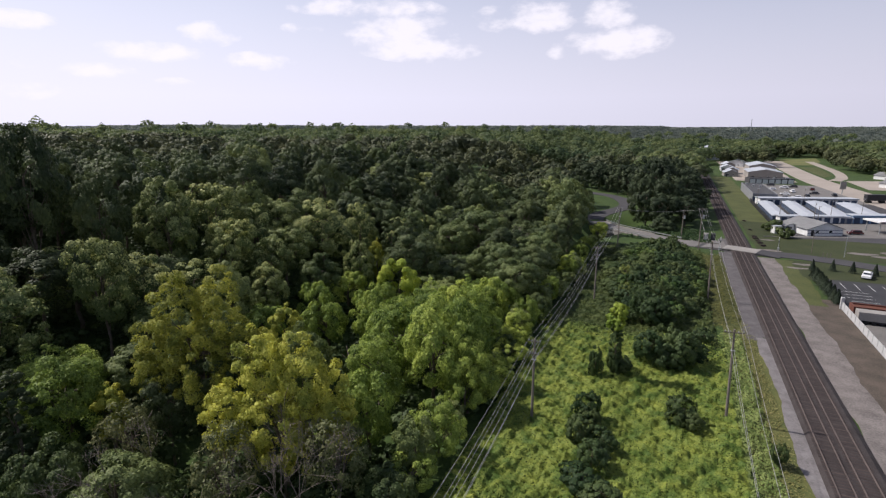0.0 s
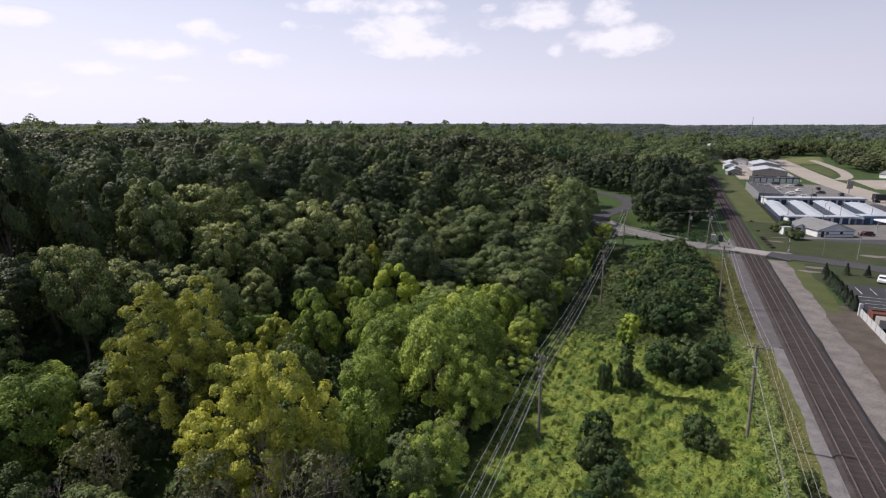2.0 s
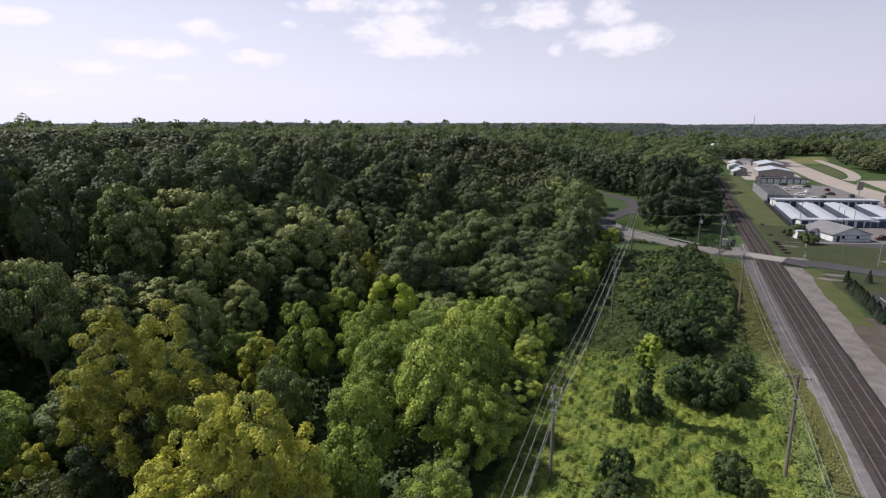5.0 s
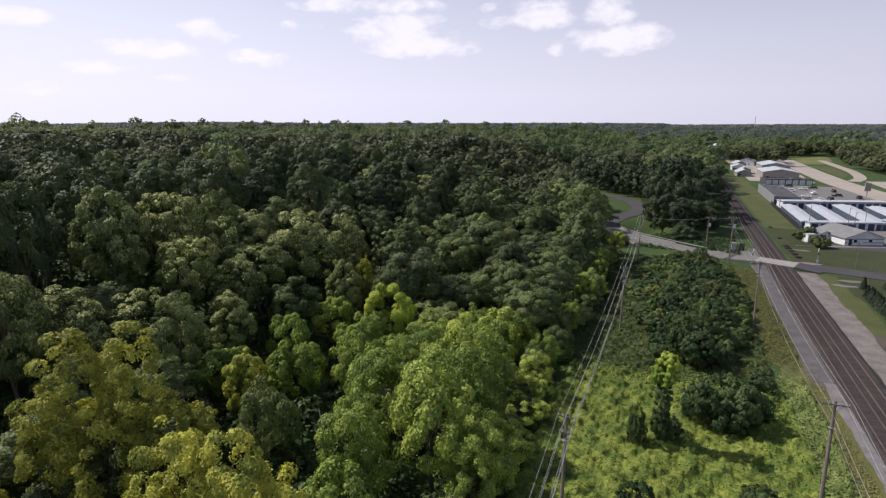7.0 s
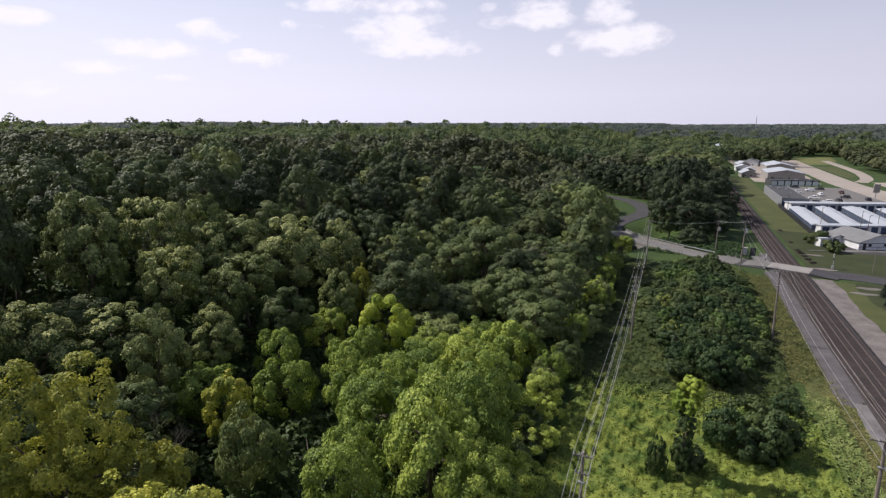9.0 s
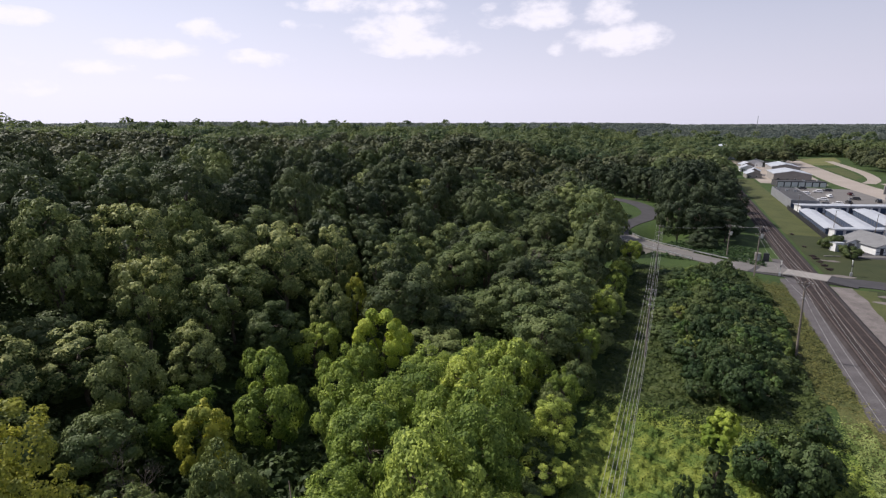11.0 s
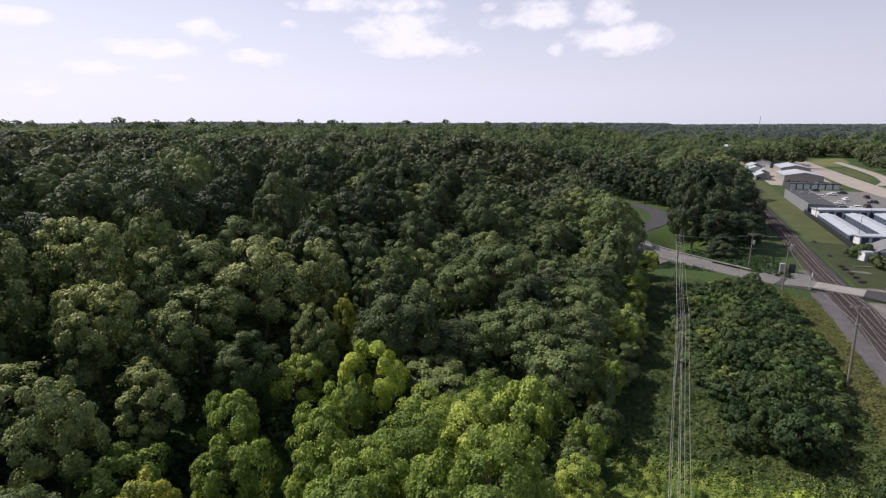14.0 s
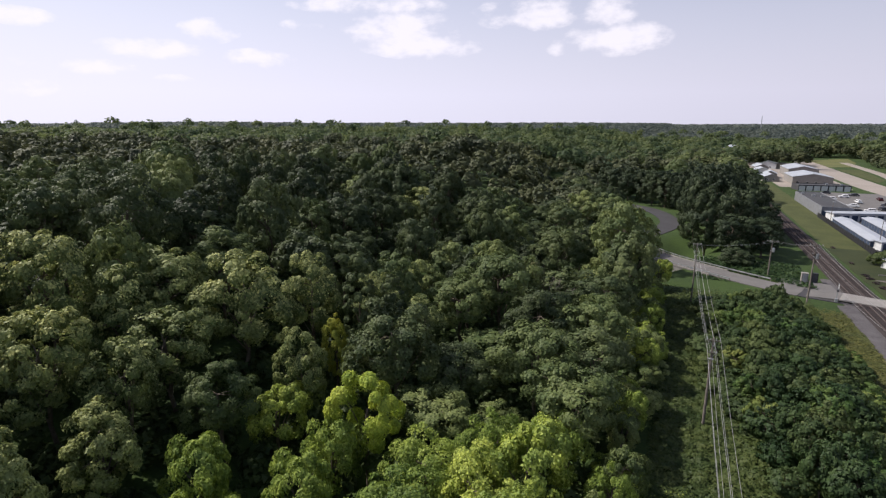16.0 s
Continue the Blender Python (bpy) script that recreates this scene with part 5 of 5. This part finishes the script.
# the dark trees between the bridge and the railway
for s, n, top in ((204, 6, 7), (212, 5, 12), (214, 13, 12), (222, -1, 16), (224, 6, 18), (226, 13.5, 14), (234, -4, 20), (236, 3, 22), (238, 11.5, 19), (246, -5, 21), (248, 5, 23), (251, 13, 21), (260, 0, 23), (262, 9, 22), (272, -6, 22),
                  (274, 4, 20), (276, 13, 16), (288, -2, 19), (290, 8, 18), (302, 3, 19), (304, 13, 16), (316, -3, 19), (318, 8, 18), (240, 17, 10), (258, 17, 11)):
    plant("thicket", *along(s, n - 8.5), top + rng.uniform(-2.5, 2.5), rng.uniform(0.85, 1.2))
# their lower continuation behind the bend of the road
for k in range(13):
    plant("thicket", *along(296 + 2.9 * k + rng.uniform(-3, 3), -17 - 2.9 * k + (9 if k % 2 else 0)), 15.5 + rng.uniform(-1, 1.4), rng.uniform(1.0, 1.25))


# ---- joined woods, too far off to tell the trees apart ----
def joined_wood(name, trees, sprays, leaf, mat, label, seed, low=-0.1, ruffle=0.2):
    """One mesh of many crowns: trees are rows of x, y, top, crown radius, crown height."""
    rng = np.random.default_rng(seed)
    shapes = []
    for k in range(6):
        pos, nrm, _ = crown_points(rng, 1.0, 2.0, -2.0, sprays, low=low, heads=3, ruffle=ruffle)
        shapes.append((pos, nrm))
    allp, alln, alls = [], [], []
    for x, y, top, R, H in trees:
        pos, nrm = shapes[int(rng.integers(0, 6))]
        a = rng.uniform(0, 6.283)
        c, s = math.cos(a), math.sin(a)
        turned = np.stack([pos[:, 0] * c - pos[:, 1] * s, pos[:, 0] * s + pos[:, 1] * c, pos[:, 2]], 1)
        facing = np.stack([nrm[:, 0] * c - nrm[:, 1] * s, nrm[:, 0] * s + nrm[:, 1] * c, nrm[:, 2]], 1)
        allp.append(turned * np.array([R, R, H / 2]) + np.array([x, y, top]))
        alln.append(facing)
        alls.append(np.full(len(pos), leaf * R))
    p, nn, sz = np.concatenate(allp), np.concatenate(alln), np.concatenate(alls)
    faces = leaf_faces(p, nn, sz, rng, corners=3)
    ob = part(name, mesh_data(name, faces, np.arange(len(faces)), 3), mat)
    return tagged(ob, label, name, kind="stuff")


# undergrowth between the trunks
low = []
for j in range(34):
    for i in range(-34, 12):
        x, y = i * 4.6 + rng.uniform(-1.6, 1.6), -4 + j * 4.6 + rng.uniform(-1.6, 1.6)
        if -0.95 * max(y, 30) - 8 < x < edge_x(y) - 2.5:
            low.append((x, y, float(ground(x, y)) + rng.uniform(2.2, 5.0), rng.uniform(2.4, 3.6), rng.uniform(4.5, 7.0)))
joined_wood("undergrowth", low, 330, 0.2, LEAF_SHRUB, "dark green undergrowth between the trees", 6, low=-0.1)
trees = [(x, y, wood_height(x, y) + rng.uniform(-4.5, 3.5), rng.uniform(4.0, 6.0), rng.uniform(8, 12)) for x, y in MID_WOOD]
# trees beyond the bridge and along the far side of the road
for k in range(150):
    s, n = rng.uniform(330, 520), rng.uniform(-120, 13)
    x, y = along(s, n)
    trees.append((x, y, 15 + rng.uniform(-2, 4), rng.uniform(4.5, 6.5), rng.uniform(9, 13)))
for k in range(90):
    s, n = rng.uniform(215, 340), rng.uniform(-62, -36)
    x, y = along(s, n)
    if x < 44 or (y > 262 and x < 60):
        trees.append((x, y, 14 + float(ground(x, y)) + rng.uniform(-2, 3), rng.uniform(4.5, 6), rng.uniform(9, 13)))
for k in range(46):
    x, y = rng.uniform(-62, -12), rng.uniform(-18, 14)
    trees.append((x, y, 11 + rng.uniform(-2, 3), rng.uniform(4.2, 5.5), rng.uniform(9, 12)))
for k in range(60):
    s, n = rng.uniform(560, 640), rng.uniform(40, 78)
    x, y = along(s, n)
    trees.append((x, y, 14 + rng.uniform(-2, 3), rng.uniform(4.5, 6.5), rng.uniform(9, 13)))
# tree belts along the highway
for s0, s1, n0, n1, count in ((500, 640, 128, 200, 105), (400, 500, 136, 200, 70), (330, 400, 140, 185, 26), (740, 790, 92, 165, 60), (668, 740, 80, 95, 16), (610, 740, 152, 200, 60)):
    for k in range(count):
        x, y = along(rng.uniform(s0, s1), rng.uniform(n0, n1))
        trees.append((x, y, 13.5 + rng.uniform(-3, 3), rng.uniform(4.2, 6.5), rng.uniform(10, 15)))
joined_wood("woodland", trees, 520, 0.23, LEAF_WOOD, "dense dark green broadleaf woodland on a hillside", 7, low=-0.25)


def open_land(x, y):
    """Whether no wood stands here: railway, yards, highway and meadow."""
    s, n = x * RU[0] + y * RU[1], x * RN[0] + y * RN[1]
    return (14 < n < 138 and s < 560) or (80 < n < 132 and s < 668) or (96 < n < 150 and s < 738)


def scatter(r0, r1, spacing, seed):
    rng = random.Random(seed)
    rows = []
    y = 0.0
    while y < r1:
        y += spacing
        half = y * 0.98 + 60
        x = -half
        while x < half:
            x += spacing
            px, py = x + rng.uniform(-0.42, 0.42) * spacing, y + rng.uniform(-0.42, 0.42) * spacing
            if r0 < math.hypot(px, py) < r1 and not open_land(px, py):
                rows.append((px, py))
    return rows


far_1 = [(x, y) for x, y in scatter(330, 900, 11.5, 1) if not (x > -0.92 * y - 14 and y < 372 and x < edge_x(y) - 3.5)]
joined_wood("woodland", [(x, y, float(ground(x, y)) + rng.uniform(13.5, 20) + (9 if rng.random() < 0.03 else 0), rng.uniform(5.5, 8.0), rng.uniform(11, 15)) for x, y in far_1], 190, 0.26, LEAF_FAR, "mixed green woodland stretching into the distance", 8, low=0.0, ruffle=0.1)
far_2 = scatter(900, 2200, 26, 2)
joined_wood("woodland", [(x, y, float(ground(x, y)) + rng.uniform(13, 21), rng.uniform(13, 18), rng.uniform(16, 24)) for x, y in far_2], 105, 0.25, LEAF_HAZY_RIDGE, "distant green woodland on low hills", 9, low=0.1, ruffle=0.08)
far_3 = scatter(2200, 4700, 62, 3)
joined_wood("woodland", [(x, y, float(ground(x, y)) + rng.uniform(13, 22), rng.uniform(32, 44), rng.uniform(22, 32)) for x, y in far_3], 66, 0.28, LEAF_HAZY_RIDGE, "far woodland along the horizon", 10, low=0.2, ruffle=0.08)


# ---- bushes, vines and field ----
for k in range(3):
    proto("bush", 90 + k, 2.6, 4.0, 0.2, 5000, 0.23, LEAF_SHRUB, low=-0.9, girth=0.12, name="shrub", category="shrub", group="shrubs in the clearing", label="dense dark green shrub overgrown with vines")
    proto("vine_bush", 95 + k, 2.3, 3.4, 0.1, 5000, 0.22, LEAF_BRAMBLE, low=-0.9, girth=0.12, name="shrub", category="shrub", group="shrubs in the clearing", label="rounded shrub smothered in mid green vines")
rng = random.Random(21)
for row in range(14):
    s = 102.5 + 4.4 * row
    lo, hi = -6.5 - 6.0 * min(1, row / 6), 2.0 + 6.0 * min(1, row / 5) - 2.0 * max(0, (row - 8) / 5)
    n = lo + rng.uniform(0, 1.5)
    while n < hi:
        crest = 1 - abs((n - lo) / (hi - lo) * 2 - 1) ** 2.2
        tall = 2.6 + (4.2 if row < 3 else 3.0) * crest * rng.uniform(0.7, 1.15)
        plant("bush" if rng.random() < 0.8 else "vine_bush", *along(s + rng.uniform(-1.7, 1.7), n), tall, rng.uniform(0.85, 1.25))
        n += rng.uniform(2.1, 3.0)
for s, n, top, wide in ((160, -2, 6.0, 0.9), (163, 1, 6.6, 0.9), (157, 2.5, 5.0, 0.9), (161, 3.5, 4.6, 0.8), (164, -4, 4.2, 0.8)):
    plant("bush", *along(s, n), top, wide)
for s, n, top, wide in ((63.5, -7.6, 4.0, 0.65), (62.6, -6.9, 2.8, 0.5), (58, -7.8, 3.6, 0.65), (57.5, -5.2, 3.0, 0.7), (54, -5.6, 3.4, 0.7), (67.3, 3.2, 3.9, 0.75), (66.2, 4.4, 2.2, 0.55), (50, -6.0, 2.8, 0.9), (48, -4.0, 2.4, 0.8), (84.0, -1.6, 5.2, 0.85),
                        (85.8, 0.8, 6.2, 1.0), (85.0, 3.4, 5.4, 1.0), (83.4, 1.4, 4.4, 0.9), (88, 5.4, 3.2, 0.7), (97, 6.5, 2.6, 0.7), (76, -8.4, 4.9, 0.4), (79.5, -5.0, 2.0, 0.6), (77.7, -5.9, 4.2, 0.42), (78.2, -5.3, 2.6, 0.5)):
    plant("bush", *along(s, n), top * 1.12, wide * 1.1)
column = make_tree(99, 0.95, 8.6, 0.2, 5200, 0.22, LEAF_SHRUB, low=-0.95, heads=1, girth=0.2, name="vine_column", category="tree", group="shrubs in the clearing", label="dead trunk wrapped into a column by dark vines, lime green on top")
rng_top = np.random.default_rng(5)
pos, nrm, _ = crown_points(rng_top, 1.6, 4.8, 6.4, 6000, low=-0.8, heads=3)
faces = leaf_faces(pos, nrm, 0.2, rng_top, corners=3)
part("top_growth", mesh_data("top_growth", faces, np.arange(len(faces)), 3), LEAF_LIME, column, "lime green tuft of leaves")
PROTO["vine_column"] = [column]
plant("vine_column", 24.4, 74.0, 8.9, 1.0)
proto("clipped", 100, 2.7, 3.0, 0.2, 9000, 0.22, LEAF_SHRUB, low=-0.9, girth=0.12, name="bush", category="bush", group="bushes on the lawn", label="rounded dark green bush on the lawn")
plant("clipped", 113.8, 187.6, 4.2, 1.15)
plant("clipped", 111.3, 176.4, 3.4, 1.1)


LEAF_CONIFER = foliage("conifer_needles", (0.02, 0.032, 0.02), (0.035, 0.05, 0.028), through_light=0.1)


def conifer(seed):
    rng = np.random.default_rng(seed)
    k = 1500
    h = rng.uniform(0, 1, k) ** 0.75
    a = rng.uniform(0, 6.283, k)
    r = 1.0 * (1 - h) * (0.75 + 0.25 * np.sin(h * 40)) + 0.05
    pos = np.stack([r * np.cos(a), r * np.sin(a), 0.2 + h * 3.0], 1)
    nrm = np.stack([np.cos(a), np.sin(a), np.full(k, 0.5)], 1) + rng.normal(0, 0.4, (k, 3))
    nrm /= np.linalg.norm(nrm, axis=1, keepdims=True)
    faces = leaf_faces(pos, nrm, 0.3, rng)
    ob = thing("conifer", Matrix.Identity(4), "small pointed dark conifer by the car park", "conifer", "conifers by the car park")
    part("trunk", limb_mesh("trunk", [((0, 0, -0.4), (0, 0, 2.6), 0.09, 0.02)]), BARK, ob)
    part("crown", mesh_data("crown", faces, np.arange(len(faces)), 4), LEAF_CONIFER, ob)
    ob["tall"] = 3.2
    return ob


PROTO["conifer"] = [conifer(1)]
for k in range(19):
    plant("conifer", *along(131 + k * 1.2, 33.4 + 0.25 * math.sin(k * 2.0)), 1.9 + 0.25 * ((k * 7) % 3), 1.05)
for k, (x, y) in enumerate(((93.3, 134.6), (98.3, 134.4), (101.8, 132.2), (105.6, 129.8), (110, 127.5))):
    plant("conifer", x, y, 2.3 + 0.3 * (k % 2), 0.95)
plant("bush", *along(63, 13.0), 1.2, 0.4)


# dead trees
def dead_tree(seed, x, y, height, name="dead_tree", label="leafless grey dead tree with fine bare branches", twigs=True):
    rng = np.random.default_rng(seed)
    segs = []

    def grow(p, way, length, r, depth):
        q = p + way * length
        segs.append((p, q, max(r, 0.013), max(r * 0.62, 0.01)))
        if depth == 0:
            return
        for _ in range(int(rng.integers(2, 4))):
            w = (way + Vector(rng.normal(0, 0.42, 3)) + Vector((0, 0, 0.12))).normalized()
            grow(q if rng.random() < 0.7 else p.lerp(q, 0.6), w, length * rng.uniform(0.62, 0.85), r * 0.6, depth - 1)

    grow(Vector((0, 0, -0.6)), Vector((rng.normal(0, 0.06), rng.normal(0, 0.06), 1)).normalized(), height * 0.3, 0.12 if twigs else 0.17, 6 if twigs else 2)
    ob = thing(name, pose(x, y, float(ground(x, y))), label, "tree", "dead trees")
    part("crown", limb_mesh("crown", segs, 4), DEADWOOD, ob)


dead_tree(1, -27.0, 44.0, 15.5)
dead_tree(2, -10.2, 44.8, 14.5)
dead_tree(7, -13.5, 42.5, 14.0)
dead_tree(8, -29.5, 41.5, 13.0)
dead_tree(9, -23.5, 42.0, 12.5)
dead_tree(3, -14.1, 71.0, 16.0, label="broken grey dead snag above the vines", twigs=False)
dead_tree(4, -30.5, 73.5, 10.5)
dead_tree(5, 14.5, 136.0, 17.5)


RUTS = (-16.4, -14.7)


def vine_field(name, s0, s1, n0, n1, density, leaf, mat, label, seed, high=0.9, soft=0.1, corners=4):
    """A lumpy carpet of leaves over the ground."""
    rng = np.random.default_rng(seed)
    k = int((s1 - s0) * (n1 - n0) * density)
    s, n = rng.uniform(s0, s1, k), rng.uniform(n0, n1, k)
    x, y = s * RU[0] + n * RN[0], s * RU[1] + n * RN[1]
    fade = ease((n - n0) / 1.2) * ease((n1 - n) / 1.2)
    keep = (rng.random(k) < fade) & (rng.random(k) < ease((s - s0) / soft) * ease((s1 - s) / soft))
    # none on the road
    for px, py in ROAD[CUT:]:
        keep &= (x - px) ** 2 + (y - py) ** 2 > 4.4 ** 2
    # trodden down in the wheel ruts under the power line
    side = x * RN[0] + y * RN[1]
    trod = np.ones(k)
    for rut in RUTS:
        trod = trod * (1 - 0.4 * np.exp(-((side - rut - 0.3 * np.sin((x + y) * 0.09)) / 0.4) ** 2))
    x, y, fade = x[keep], y[keep], fade[keep] * trod[keep]
    def bumps(px, py):
        a = np.sin(px * 1.1 + 2.1 * np.sin(py * 0.43)) * np.cos(py * 1.27 + 1.7 * np.sin(px * 0.37))
        b = np.sin(px * 2.9 + 1.2 * np.sin(py * 1.9)) * np.cos(py * 2.5 + 0.8 * px)
        c = np.sin(px * 0.31 + 0.9) * np.cos(py * 0.27)
        e = np.sin(px * 5.3 + 1.1 * py) * np.cos(py * 4.7 - 0.9 * px + 1.3 * np.sin(px * 2.2))
        return 0.47 + 0.26 * a + 0.19 * b + 0.26 * c + 0.08 * e
    z = ground(x, y) + high * np.clip(bumps(x, y), 0.03, None) * fade + rng.uniform(-0.08, 0.1, len(x))
    e = 0.15
    slope = np.stack([-(bumps(x + e, y) - bumps(x - e, y)) / (2 * e) * high, -(bumps(x, y + e) - bumps(x, y - e)) / (2 * e) * high, np.ones(len(x))], 1)
    nrm = slope + rng.normal(0, 0.28, (len(x), 3))
    nrm /= np.linalg.norm(nrm, axis=1, keepdims=True)
    faces = leaf_faces(np.stack([x, y, z], 1), nrm, leaf, rng, corners=corners, narrow=0.8)
    tagged(part(name, mesh_data(name, faces, np.arange(len(faces)), corners), mat), label, "vines" if "vine" in name else "grass", kind="stuff")


vine_field("field_vines", 36, 99, -20.0, 10.5, 215, 0.165, LEAF_MAT, "bright green carpet of vines over the clearing", 31, high=1.2, soft=14, corners=3)
vine_field("field_vines", 88, 176, -20.0, 9.5, 62, 0.27, LEAF_MAT_SHADED, "green low vines between the shrubs, cloud shade in their colour", 32, high=1.0, soft=14, corners=3)
vine_field("bank_vines", 184, 208, -14, 13, 9, 0.6, LEAF_SHRUB, "green low vines on the bank beside the road", 36)
vine_field("pale_vines", 50, 106, 8.8, 13.6, 80, 0.21, LEAF_DRY, "pale yellowish vines along the power line", 33, high=1.1, soft=10)
vine_field("field_vines", -8, 44, -20.0, 10.5, 50, 0.32, LEAF_MAT, "bright green carpet of vines under the power lines", 37, high=1.25, corners=3)
vine_field("verge_grass", 36, 112, 11.5, 15.6, 30, 0.2, LEAF_OLIVE, "olive tufts of dry grass on the verge", 34, high=0.3, soft=8, corners=3)
vine_field("verge_grass", 104, 172, 7.0, 14.6, 34, 0.24, LEAF_ROUGH, "rough green grass on the verge near the crossing", 38, high=0.4, soft=8, corners=3)

# trees of the nursery that were never planted
for family in PROTO.values():
    for ob in family:
        if ob.name not in used:
            for child in (*ob.children_recursive, ob):
                bpy.data.objects.remove(child)
